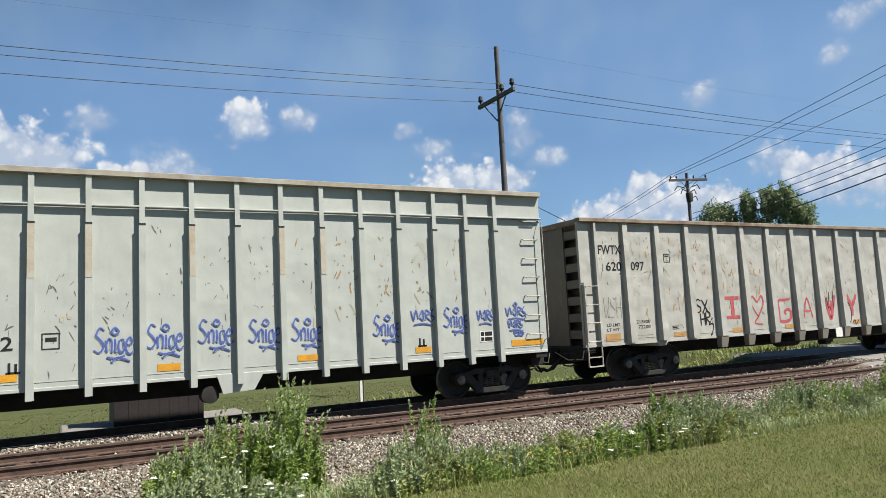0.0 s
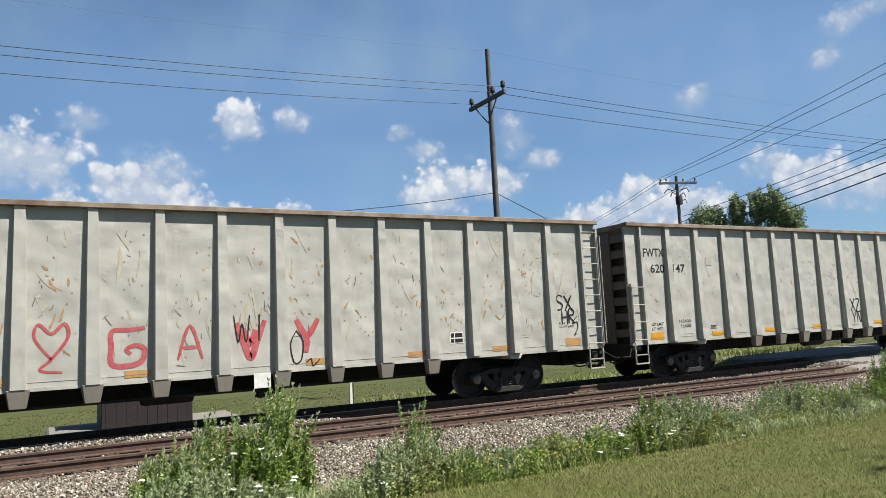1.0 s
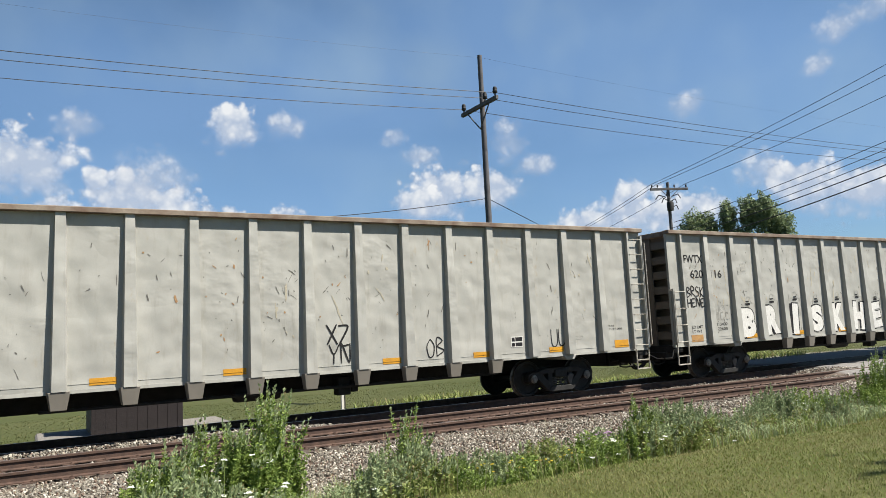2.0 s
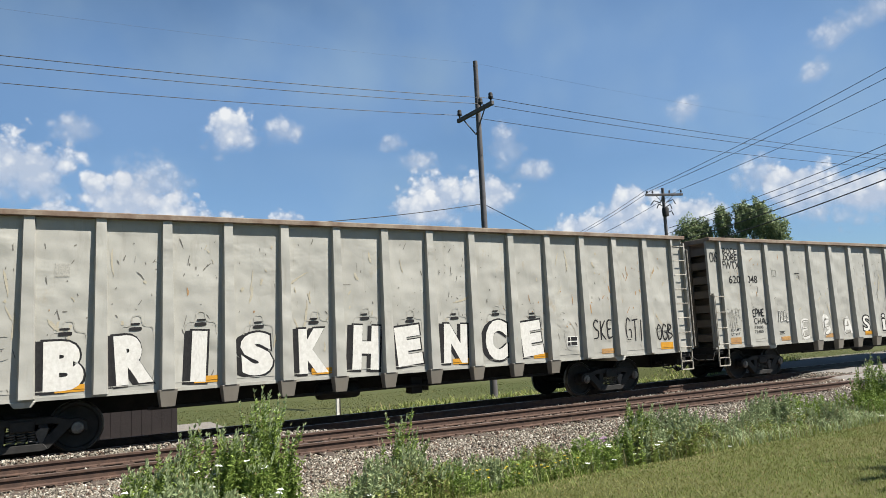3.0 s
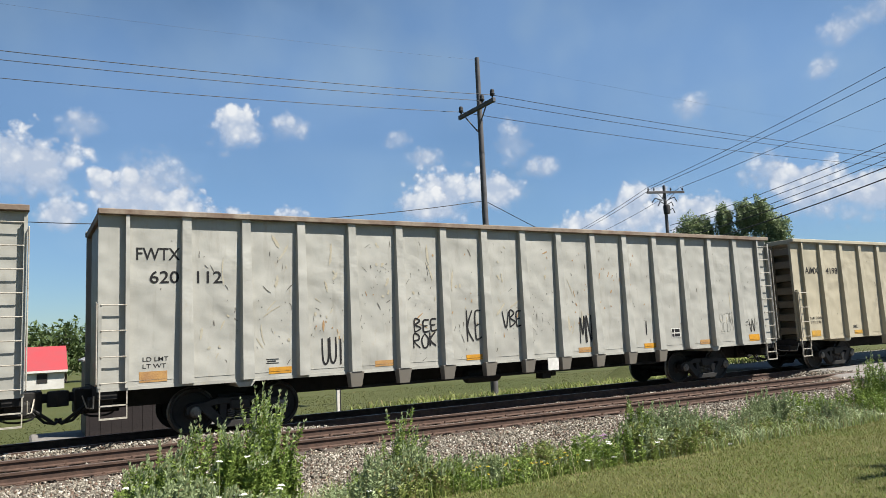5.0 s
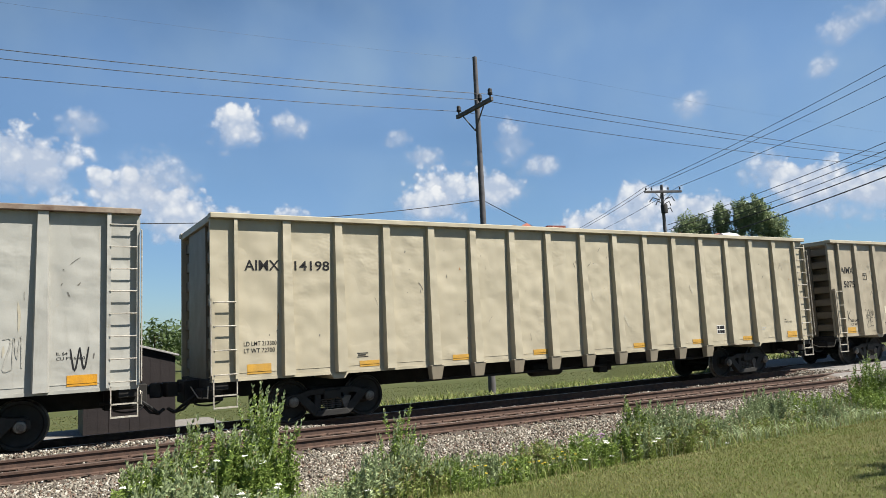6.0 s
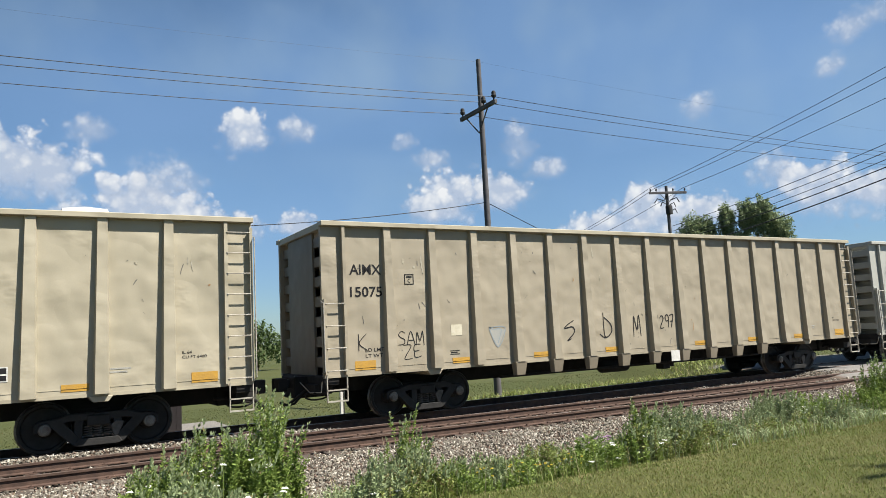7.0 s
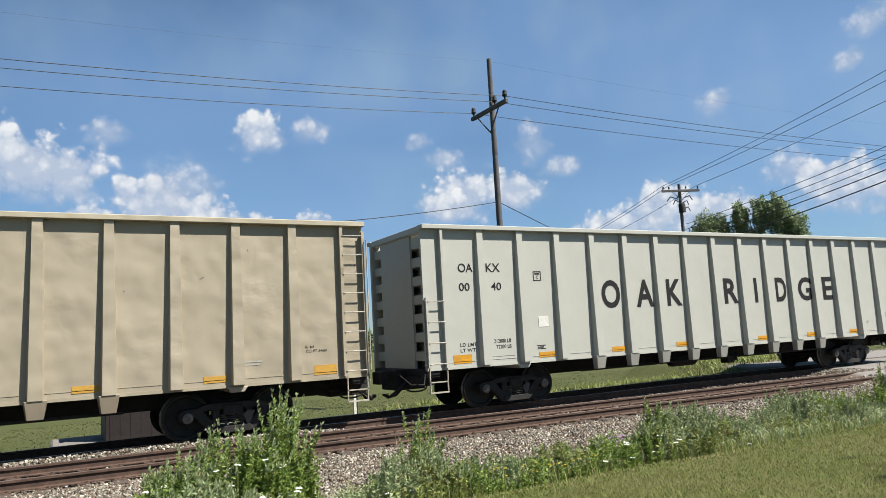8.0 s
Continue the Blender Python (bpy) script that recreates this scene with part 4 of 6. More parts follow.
for x0 in (4.34, 5.56, 6.74):
    spray(PATCH_CAR, "E", x0 - 0.05, x0 + 0.40, 1.22, 1.78, 0.03, SCRAPE, 0.006, int(x0 * 7))
spray(PATCH_CAR, "CNS", 0.10, 0.46, 3.66, 3.96, 0.03, BLACK_PAINT, 0, 51)
spray(PATCH_CAR, "BOCE", 0.70, 1.40, 3.93, 4.10, 0.035, BLACK_PAINT, 0, 52)
spray(PATCH_CAR, "DORE", 0.70, 1.40, 3.73, 3.90, 0.035, BLACK_PAINT, 0, 53)
spray(PATCH_CAR, "EPHE", 1.86, 2.45, 1.95, 2.18, 0.045, BLACK_PAINT, 0, 54)
spray(PATCH_CAR, "CHAU", 1.92, 2.62, 1.70, 1.88, 0.03, BLACK_PAINT, 0, 55)
spray(PATCH_CAR, "TEEE", 3.08, 3.70, 1.75, 2.08, 0.05, WHITE_PAINT, 0, 56, 0.25)
spray(PATCH_CAR, "TEEE", 3.06, 3.70, 1.73, 2.08, 0.018, BLACK_PAINT, 0.004, 56, 0.25)
spray(PATCH_CAR, "SWERC", 0.64, 1.32, 1.95, 2.22, 0.022, GHOST_SPRAY, 0, 57)
spray(PATCH_CAR, "RUSHE", 0.66, 1.20, 1.62, 2.06, 0.022, GHOST_SPRAY, 0.004, 59, 0.1)
bar(PATCH_CAR, 16.02, 16.62, 1.20, 4.2, worn("yellowed_paint", (0.49, 0.425, 0.27), (0.475, 0.455, 0.385), 2.0, 0.6), -0.002, "yellowed_panel")
for x, z, s in ((16.1, 2.72, "tick"), (15.0, 2.85, "tick"), (4.2, 3.2, "dash")):
    spray(PATCH_CAR, "", x, x + 0.3, z, z + 0.25, 0.03, BLACK_PAINT, 0.002, 58, glyphs=[s])

for k, (x0, x1, z0, z1, txt) in enumerate(((4.36, 4.88, 1.25, 1.8, "UUI"), (6.6, 7.25, 1.85, 2.15, "BEE"), (6.55, 7.2, 1.5, 1.82, "ROK"), (8.02, 8.48, 1.6, 2.35, "KE"), (9.1, 9.72, 1.85, 2.26, "VBE"), (11.58, 12.0, 1.4, 2.12, "MN"),
                                           (13.9, 14.2, 1.5, 1.9, "I"))):
    spray(TAG_CAR, txt, x0, x1, z0, z1, 0.045, BLACK_PAINT, 0, 60 + k)
spray(TAG_CAR, "SEZM", 17.12, 17.75, 1.5, 2.05, 0.03, GHOST_SPRAY, 0, 70)
spray(TAG_CAR, "VV", 18.5, 18.82, 1.4, 1.8, 0.03, BLACK_PAINT, 0, 71)

lettering(CREAM_CAR, "AIMX", 0.69, 1.43, 3.25, 3.47, thick=0.014)
lettering(CREAM_CAR, "14198", 1.76, 2.55, 3.25, 3.46, thick=0.014)
lettering(CREAM_CAR, "LD LMT 213300", 0.66, 1.34, 1.70, 1.79)
lettering(CREAM_CAR, "LT WT 72700", 0.66, 1.30, 1.56, 1.65)
small_print(CREAM_CAR)
lettering(TAN_CAR, "AIMX", 0.66, 1.43, 3.24, 3.47, thick=0.014)
lettering(TAN_CAR, "15075", 0.66, 1.44, 2.74, 2.97, thick=0.014)
capacity(TAN_CAR, "", "", 0.98)
plate_mark(TAN_CAR, 2.02, 3.01)
bar(TAN_CAR, 3.2, 3.5, 1.78, 2.04, worn("pale_patch", (0.72, 0.68, 0.55), (0.6, 0.55, 0.42), 8.0), 0, "pale_patch")
spray(TAN_CAR, "K", 0.78, 1.06, 1.55, 1.92, 0.02, BLACK_PAINT, 0, 80)
spray(TAN_CAR, "SAM", 1.78, 2.46, 1.62, 1.94, 0.02, BLACK_PAINT, 0, 81)
spray(TAN_CAR, "ZE", 1.92, 2.4, 1.3, 1.62, 0.018, BLACK_PAINT, 0, 82)
place("graffiti_ground", raw_mesh("graffiti_ground", [(4.28, FACE + 0.0012, 1.89), (4.52, FACE + 0.0012, 1.43), (4.77, FACE + 0.0012, 1.87)], [(0, 1, 2)]), worn("pale_blue_spray", (0.36, 0.38, 0.37), (0.42, 0.41, 0.37), 6.0), TAN_CAR)
spray(TAN_CAR, "", 4.26, 4.78, 1.42, 1.9, 0.03, worn("blue_outline", (0.24, 0.31, 0.38), (0.36, 0.38, 0.37), 9.0), 0, 83, glyphs=["tri"])
spray(TAN_CAR, "", 6.62, 7.0, 1.46, 1.98, 0.032, BLACK_PAINT, 0, 84, glyphs=["curl"])
spray(TAN_CAR, "", 7.88, 8.32, 1.52, 2.15, 0.032, BLACK_PAINT, 0, 85, glyphs=["thorn"])
spray(TAN_CAR, "M", 9.06, 9.36, 1.54, 2.14, 0.032, BLACK_PAINT, 0, 86)
spray(TAN_CAR, "297", 10.12, 10.7, 1.7, 2.06, 0.032, BLACK_PAINT, 0, 87)
small_print(TAN_CAR)
lettering(CLEAN_CAR, "OA", 0.97, 1.38, 3.29, 3.50, thick=0.012)
lettering(CLEAN_CAR, "KX", 1.76, 2.17, 3.29, 3.50, thick=0.012)
lettering(CLEAN_CAR, "00", 0.97, 1.27, 2.84, 3.03, thick=0.01)
lettering(CLEAN_CAR, "40", 1.88, 2.18, 2.84, 3.03, thick=0.01)
for ch, x0, x1 in (("O", 5.38, 6.04), ("A", 6.62, 7.28), ("K", 7.80, 8.40), ("R", 10.18, 10.80), ("I", 11.56, 11.70), ("D", 12.58, 13.10), ("G", 13.70, 14.40), ("E", 14.98, 15.50)):
    lettering(CLEAN_CAR, ch, x0, x1, 2.29, 3.05, thick=0.028)
capacity(CLEAN_CAR, "212800 LB", "72200 LB", 0.92, 0.95)
plate_mark(CLEAN_CAR, 3.17, 3.06)
bar(CLEAN_CAR, 3.24, 3.55, 1.89, 2.16, WHITE_PAINT, 0, "white_card")
small_print(CLEAN_CAR)

TAG = [[(.24, .93), (.12, 1.0), (.03, .80), (.15, .64), (.22, .46), (.10, .30), (-.04, .38)], [(.27, .64), (.30, .30)], [(.29, .52), (.36, .68), (.43, .60), (.43, .28)], [(.52, .68), (.53, .28)],
       [(.52, .78), (.42, .88), (.52, .99), (.62, .88), (.52, .78)], [(.74, .66), (.63, .60), (.61, .38), (.70, .26), (.77, .40), (.74, .66)], [(.83, .46), (.97, .54), (.93, .70), (.83, .60), (.81, .36), (.91, .22), (1.04, .34)],
       [(.30, .16), (.52, .11), (.78, .18)], [(.42, .0), (.60, .13), (.92, .01)]]
GLYPHS["tag"] = TAG
GLYPHS["scrawl"] = [[(0, .9), (.1, .2), (.2, .9), (.3, .3)], [(.35, .5), (.5, .9), (.5, .2), (.36, .4)], [(.6, .2), (.62, .9), (.8, .7), (.62, .5), (.82, .15)], [(.95, 1.0), (.84, .6), (1.0, .3), (.82, .1)], [(.1, -.12), (.5, -.05), (.9, -.2)]]
for k, (x, drop) in enumerate(((0.70, 0.0), (1.60, 0.02), (2.52, 0.03), (3.46, 0.0), (4.38, 0.02), (6.20, -0.02), (8.01, 0.05))):
    x += TALL_OFF
    spray(TALL, "", x, x + 0.70, 1.46 + drop, 2.10 + drop, 0.072, PALE_BLUE, 0, 90 + k, glyphs=["tag"], name="graffiti_fill")
    spray(TALL, "", x, x + 0.70, 1.46 + drop, 2.10 + drop, 0.036, BLUE_SPRAY, 0.007, 90 + k, glyphs=["tag"])
for k, (x0, x1, z0, z1) in enumerate(((7.15, 7.80, 1.88, 2.20), (8.93, 9.42, 1.80, 2.12), (9.72, 10.36, 1.88, 2.16), (9.80, 10.26, 1.62, 1.86), (9.92, 10.24, 1.46, 1.58))):
    spray(TALL, "", x0 + TALL_OFF, x1 + TALL_OFF, z0, z1, 0.062, PALE_BLUE, 0, 120 + k, glyphs=["scrawl"], name="graffiti_fill")
    spray(TALL, "", x0 + TALL_OFF, x1 + TALL_OFF, z0, z1, 0.032, BLUE_SPRAY, 0.007, 120 + k, glyphs=["scrawl"])
spray(TALL, "", 9.9 + TALL_OFF, 10.16 + TALL_OFF, 1.98, 2.24, 0.04, BLUE_SPRAY, 0.008, 140, glyphs=["ring"])
data_box(TALL, TALL_OFF + 8.98, 1.34)
plate_mark(TALL, TALL_OFF - 0.16, 1.72, 0.29, "")
bar(TALL, TALL_OFF - 0.10, TALL_OFF + 0.08, 1.86, 1.93)
lettering(TALL, "62", TALL_OFF - 0.98, TALL_OFF - 0.60, 1.73, 1.98, thick=0.012)
for x in (-0.6, 7.42):
    bar(TALL, TALL_OFF + x - 0.1, TALL_OFF + x + 0.12, 1.32, 1.36), bar(TALL, TALL_OFF + x - 0.07, TALL_OFF + x - 0.03, 1.30, 1.52), bar(TALL, TALL_OFF + x + 0.03, TALL_OFF + x + 0.07, 1.30, 1.50)


def scuffs(car, posts, count, material, seed, z0, z1, long, wide, lean=0.35, name="scuff"):
    """Scrapes knocked into the side sheets: slivers of bare or rusty metal between the ribs, in loose clusters."""
    rnd = random.Random(seed)
    g = Geo()
    spots = [(rnd.uniform(0.8, posts[-1] - 0.3), rnd.uniform(z0, z1)) for k in range(max(4, count // 5))]
    made = 0
    while made < count:
        cx, cz = rnd.choice(spots)
        x, z = cx + rnd.gauss(0, 0.7), cz + rnd.gauss(0, 0.5)
        length, width = long * (0.18 + 1.5 * rnd.random() ** 3), wide * rnd.uniform(0.4, 1.6)
        if not 0.6 < x < posts[-1] - 0.2 or min(abs(x - p) for p in posts) < 0.17 + width or not z0 - 0.3 < z < z1:
            continue
        a = math.pi / 2 + rnd.gauss(0, lean)
        bow = rnd.uniform(-0.07, 0.07) * length
        d, e = Vector((math.cos(a), 0, math.sin(a))), Vector((-math.sin(a), 0, math.cos(a)))
        p = Vector((x, FACE + 0.0012 - rnd.random() * 0.001, z))
        left, right = [], []
        for t in (0.2, 0.5, 0.8):
            mid = p + d * (t - 0.5) * length + e * bow * (1 - (2 * t - 1) ** 2)
            left.append(mid + e * width * rnd.uniform(0.2, 0.6)), right.append(mid - e * width * rnd.uniform(0.2, 0.6))
        g.add([p - d * length / 2] + left + [p + d * length / 2] + right[::-1], [tuple(range(8))])
        made += 1
    tagged(place(name, raw_mesh(name, g.v, g.f), material, car), kind="stuff")


TALL_POSTS = [TALL_OFF - 7.7 + 0.92 * k for k in range(20)]
for car, posts, dark, rust, stain in ((RED_CAR, POSTS, 230, 170, 120), (PLAIN_CAR, POSTS, 170, 24, 30), (BLOCK_CAR, POSTS, 200, 60, 70), (PATCH_CAR, POSTS, 140, 20, 36), (TAG_CAR, POSTS, 200, 50, 60), (TALL, TALL_POSTS, 240, 40, 50),
                                      (CREAM_CAR, POSTS, 34, 4, 8), (TAN_CAR, POSTS, 40, 4, 8)):
    seed = dark * 7 + rust
    scuffs(car, posts, dark, SCRAPE, seed, 1.5, 4.0, 0.15, 0.016, 0.55)
    scuffs(car, posts, rust, RUST_MARK, seed + 1, 1.9, 3.9, 0.20, 0.034, 0.5)
    scuffs(car, posts, stain, STAIN, seed + 2, 1.8, 3.9, 0.42, 0.05, 0.45)

# scrap that shows over the cream car's rim
SCRAP_RED = worn("red_scrap", (0.42, 0.13, 0.09), (0.25, 0.12, 0.09), 4.0)
heap = Geo()
rnd = random.Random(5)
for k in range(60):
    x, y, s = rnd.uniform(7.5, 18.3), rnd.uniform(-0.95, 0.95), rnd.uniform(0.12, 0.38)
    z = 4.27 + rnd.uniform(-0.2, 0.04)
    m = pose(x, y, z, rnd.uniform(0, 90), rnd.uniform(0, 90), rnd.uniform(0, 180))
    verts = [m @ Vector((sx * s, sy * s * 0.7, sz * s * 0.25)) for sx in (-1, 1) for sy in (-1, 1) for sz in (-1, 1)]
    heap.add(verts, [(0, 1, 3, 2), (4, 6, 7, 5), (0, 4, 5, 1), (2, 3, 7, 6), (0, 2, 6, 4), (1, 5, 7, 3)])
heap.box(6.8, 18.9, -1.38, 1.38, 3.9, 4.22)
place("scrap_load", heap.mesh("scrap_load"), SCRAP_RED, CREAM_CAR, label="reddish scrap heaped to the rim")
bag = Geo().lathe([(0.05, -0.45), (0.16, -0.4), (0.2, 0.0), (0.17, 0.38), (0.04, 0.45)], 10, 0).mesh("white_bag", 0, True)
place("white_bag", bag, WHITE_PAINT, CREAM_CAR, (16.6, -1.0, 4.42))


# ---- second pole line, trees, buildings ----
P2 = az_el(48.03, 0, 46.0)
NEXT = Vector((34.0, 2.0, 0))
BEYOND = Vector((46.4, 61.6, 0))
road_turn = math.atan2(-P2.y, 22.0 - P2.x)


def road_pole(base, top, dressed):
    p = utility_pole("weathered wooden roadside pole with crossarm and transformer hardware", (base.x, base.y, ground_z(base.x, base.y)), top - ground_z(base.x, base.y), road_turn)
    h = top - ground_z(base.x, base.y)
    place("crossarm", Geo().box(-0.06, 0.06, -1.22, 1.22, -0.07, 0.07).mesh("crossarm", 0.01), POLE_WOOD, p, (0.16, 0, h - 0.45))
    for s in (-1, 1):
        place("brace", Geo().tube([(0.2, s * 0.6, h - 0.48), (0.15, 0, h - 1.05)], 0.02, 5).mesh("brace"), POLE_WOOD, p)
    for y in (-1.12, -0.75, 0.35, 1.12):
        place("insulator", CACHE["insulator"], IRON, p, (0.16, y, h - 0.40)).scale = (0.6, 0.6, 0.6)
    if dressed:
        for y, z in ((-0.75, 0.95), (-0.45, 1.15), (-0.2, 0.75), (0.3, 1.2), (0.5, 0.9), (0.35, 1.6)):
            place("cutout", Geo().tube([(0.1, y * 0.3, h - z), (0.25, y, h - z + 0.12), (0.25, y * 1.3, h - z - 0.15)], 0.035, 6).mesh("cutout"), IRON, p)
        place("transformer", Geo().lathe([(0.05, 0), (0.2, 0.03), (0.21, 0.5), (0.18, 0.56), (0.05, 0.6)], 14, 2).mesh("transformer", 0, True), IRON, p, (0.34, -0.1, h - 1.85))


P2_TOP = EYE_Z + 46 * math.tan(radians(10.5))
road_pole(P2, P2_TOP, True)
road_pole(NEXT, P2_TOP + 6.2, False)
road_pole(BEYOND, P2_TOP - 0.5, False)


def road_wire(za, off, az, el, sag, r):
    """A wire that leaves the road pole at height za and rises to the next pole through a given bearing."""
    across = Vector((-math.sin(road_turn), math.cos(road_turn), 0)) * off
    a, b = P2 + across, NEXT + across
    k = math.tan(radians(az))
    s = (a.x - k * a.y) / ((a.x - b.x) - k * (a.y - b.y))
    q = a.lerp(b, s)
    z = EYE_Z + math.hypot(q.x, q.y) * math.tan(radians(el))
    zb = za + (z - za + 4 * sag * s * (1 - s)) / s
    wire("black overhead wire along the road", (a.x, a.y, za), (b.x, b.y, zb), sag, r, 32)
    if r < 0.016:
        c = BEYOND + across
        wire("black overhead wire along the road", (a.x, a.y, za), (c.x, c.y, za - 0.5), 0.6, r)


arm_z = P2_TOP - 0.12
for off, el in ((-1.12, 16.29), (-0.75, 15.64), (1.12, 14.35)):
    road_wire(arm_z, off, 62.9, el, 0.55, 0.014)
for k, (el0, el, r) in enumerate(((7.45, 11.26, 0.017), (7.05, 10.73, 0.017), (6.55, 10.24, 0.017), (6.2, 9.75, 0.026), (5.5, 9.03, 0.03))):
    road_wire(EYE_Z + 46 * math.tan(radians(el0)), 0.2 - 0.05 * k, 62.3, el, 0.75, r)


def leaf_material(name, a, b, dry=0.0, patch=None):
    m = Nodes(name)
    isl = m.node("ShaderNodeNewGeometry").outputs["Random Per Island"]
    c = m.mix(isl, rgb(*a), rgb(*b))
    if dry:
        c = m.mix(m.ramp(m.math("FRACT", m.math("MULTIPLY", isl, 17.0)), 1.0 - dry, 1.0 - dry + 0.02), c, rgb(0.30, 0.25, 0.12))
    if patch:
        v = m.coords(shift=False)
        c = m.mix(m.ramp(m.noise(v, 0.9, 4), 0.48, 0.74), c, rgb(*patch))
        c = m.mix(m.ramp(m.noise(v, 5.0, 3), 0.5, 0.7, 0.0, 0.55), c, rgb(*[p * 0.75 for p in patch]))
    m.done(c, 0.6, 0, 0.25)
    trans = m.node("ShaderNodeBsdfTranslucent", Color=c)
    mix = m.node("ShaderNodeMixShader", i0=0.3, i1=m.bsdf.outputs[0], i2=trans.outputs[0])
    m.tree.links.new(mix.outputs[0], m.out.inputs[0])
    return m.mat


TREE_LEAF = leaf_material("tree_leaf", (0.15, 0.22, 0.11), (0.40, 0.47, 0.25))
FAR_LEAF = leaf_material("far_leaf", (0.08, 0.13, 0.045), (0.13, 0.185, 0.065))
BARK = worn("bark", (0.12, 0.09, 0.065), (0.06, 0.045, 0.035), 5.0, 0.95)


def leaf_cloud(rng, lobes, per, size):
    """Small leaf faces scattered through uneven lobes (centre, radii)."""
    verts, faces = [], []
    for (cx, cy, cz), (rx, ry, rz), share in lobes:
        n = int(per * share)
        d = rng.normal(size=(n, 3))
        d /= np.linalg.norm(d, axis=1)[:, None]
        bumps = np.array([0.72 + 0.5 * noise.noise(Vector(v * 2.6) + Vector((cx, cy, cz))) for v in d])
        rad = (rng.random(n) ** 0.35) * np.clip(bumps, 0.45, 1.2)
        pts = np.array([cx, cy, cz]) + d * rad[:, None] * np.array([rx, ry, rz])
        for p in pts:
            u, w = rng.normal(size=3), rng.normal(size=3)
            u = u / np.linalg.norm(u) * size * rng.uniform(0.6, 1.3)
            w = w / np.linalg.norm(w) * size * rng.uniform(0.4, 0.9)
            k = len(verts)
            verts += [tuple(p - u), tuple(p + w * 0.6), tuple(p + u), tuple(p - w * 0.6)]
            faces.append((k, k + 1, k + 2, k + 3))
    return raw_mesh("crown", verts, faces)


def build_tree(label, base, height, lobes, count, size, leaf, seed, trunk=0.28):
    rng = np.random.default_rng(seed)
    tree = new("tree")
    tagged(tree, label, "tree")
    tree.location = base
    g = Geo().tube([(0, 0, -0.3), (0.05, 0, height * 0.3), (0.0, 0.1, height * 0.7)], trunk, 9, trunk * 0.35)
    for (cx, cy, cz), r, s in lobes:
        g.tube([(0.03, 0, height * 0.25), (cx * 0.5, cy * 0.5, (height * 0.3 + cz) / 2), (cx * 0.9, cy * 0.9, cz)], trunk * 0.4, 6, 0.03)
    place("trunk", g.mesh("trunk", 0, True), BARK, tree)
    place("crown", leaf_cloud(rng, lobes, count, size), leaf, tree)
    return tree


TREE_AT = az_el(52.4, 0, 60)
gz = ground_z(TREE_AT.x, TREE_AT.y)
side = Vector((math.cos(radians(52.8)), -math.sin(radians(52.8)), 0))


def lobe(across, up, rx, rz, share):
    return ((side.x * across, side.y * across, up - gz), (rx, rx, rz), share)


build_tree("broad leafy green tree behind the road", (TREE_AT.x, TREE_AT.y, gz), 10.5,
           [lobe(-2.7, 8.7, 1.55, 2.1, 1.0), lobe(-3.9, 7.2, 1.5, 2.0, 0.9), lobe(-1.7, 8.9, 0.9, 1.5, 0.5), lobe(-0.3, 9.5, 0.85, 1.9, 0.6), lobe(1.2, 9.7, 1.0, 1.8, 0.7), lobe(2.3, 9.6, 1.25, 2.1, 0.9), lobe(3.4, 8.2, 1.2, 2.0, 0.8),
            lobe(4.0, 6.6, 1.3, 1.5, 0.7), lobe(-2.2, 6.4, 1.9, 1.6, 0.8), lobe(0.3, 7.6, 1.5, 1.7, 0.7), lobe(1.9, 6.9, 1.9, 1.7, 0.8), lobe(-4.2, 5.4, 1.2, 1.3, 0.5), lobe(0.6, 4.6, 3.6, 1.5, 0.9)],
           6500, 0.125, TREE_LEAF, 3, 0.35)
for k, (az, dist, top) in enumerate(((-6.5, 120, 3.2), (-2.5, 112, 2.4), (0.2, 108, 2.6), (2.6, 105, 2.7), (5.2, 106, 2.0), (8.6, 110, 2.4), (11.5, 118, 2.8), (15.5, 120, 2.2), (22, 150, 1.6), (29, 150, 1.5), (36, 160, 1.6))):
    p = az_el(az, 0, dist)
    z = ground_z(p.x, p.y)
    h = EYE_Z + dist * math.tan(radians(top)) - z
    build_tree("distant green tree beyond the field", (p.x, p.y, z), h,
               [((-2.6, 0, h * 0.5), (3.4, 3, h * 0.42), 1), ((0.5, 0.4, h * 0.66), (3.0, 3, h * 0.36), 1), ((3.0, 0, h * 0.48), (3.3, 3, h * 0.40), 1), ((0, -0.5, h * 0.3), (4.6, 3, h * 0.26), 1)], 420, 0.45, FAR_LEAF, 20 + k, 0.25)


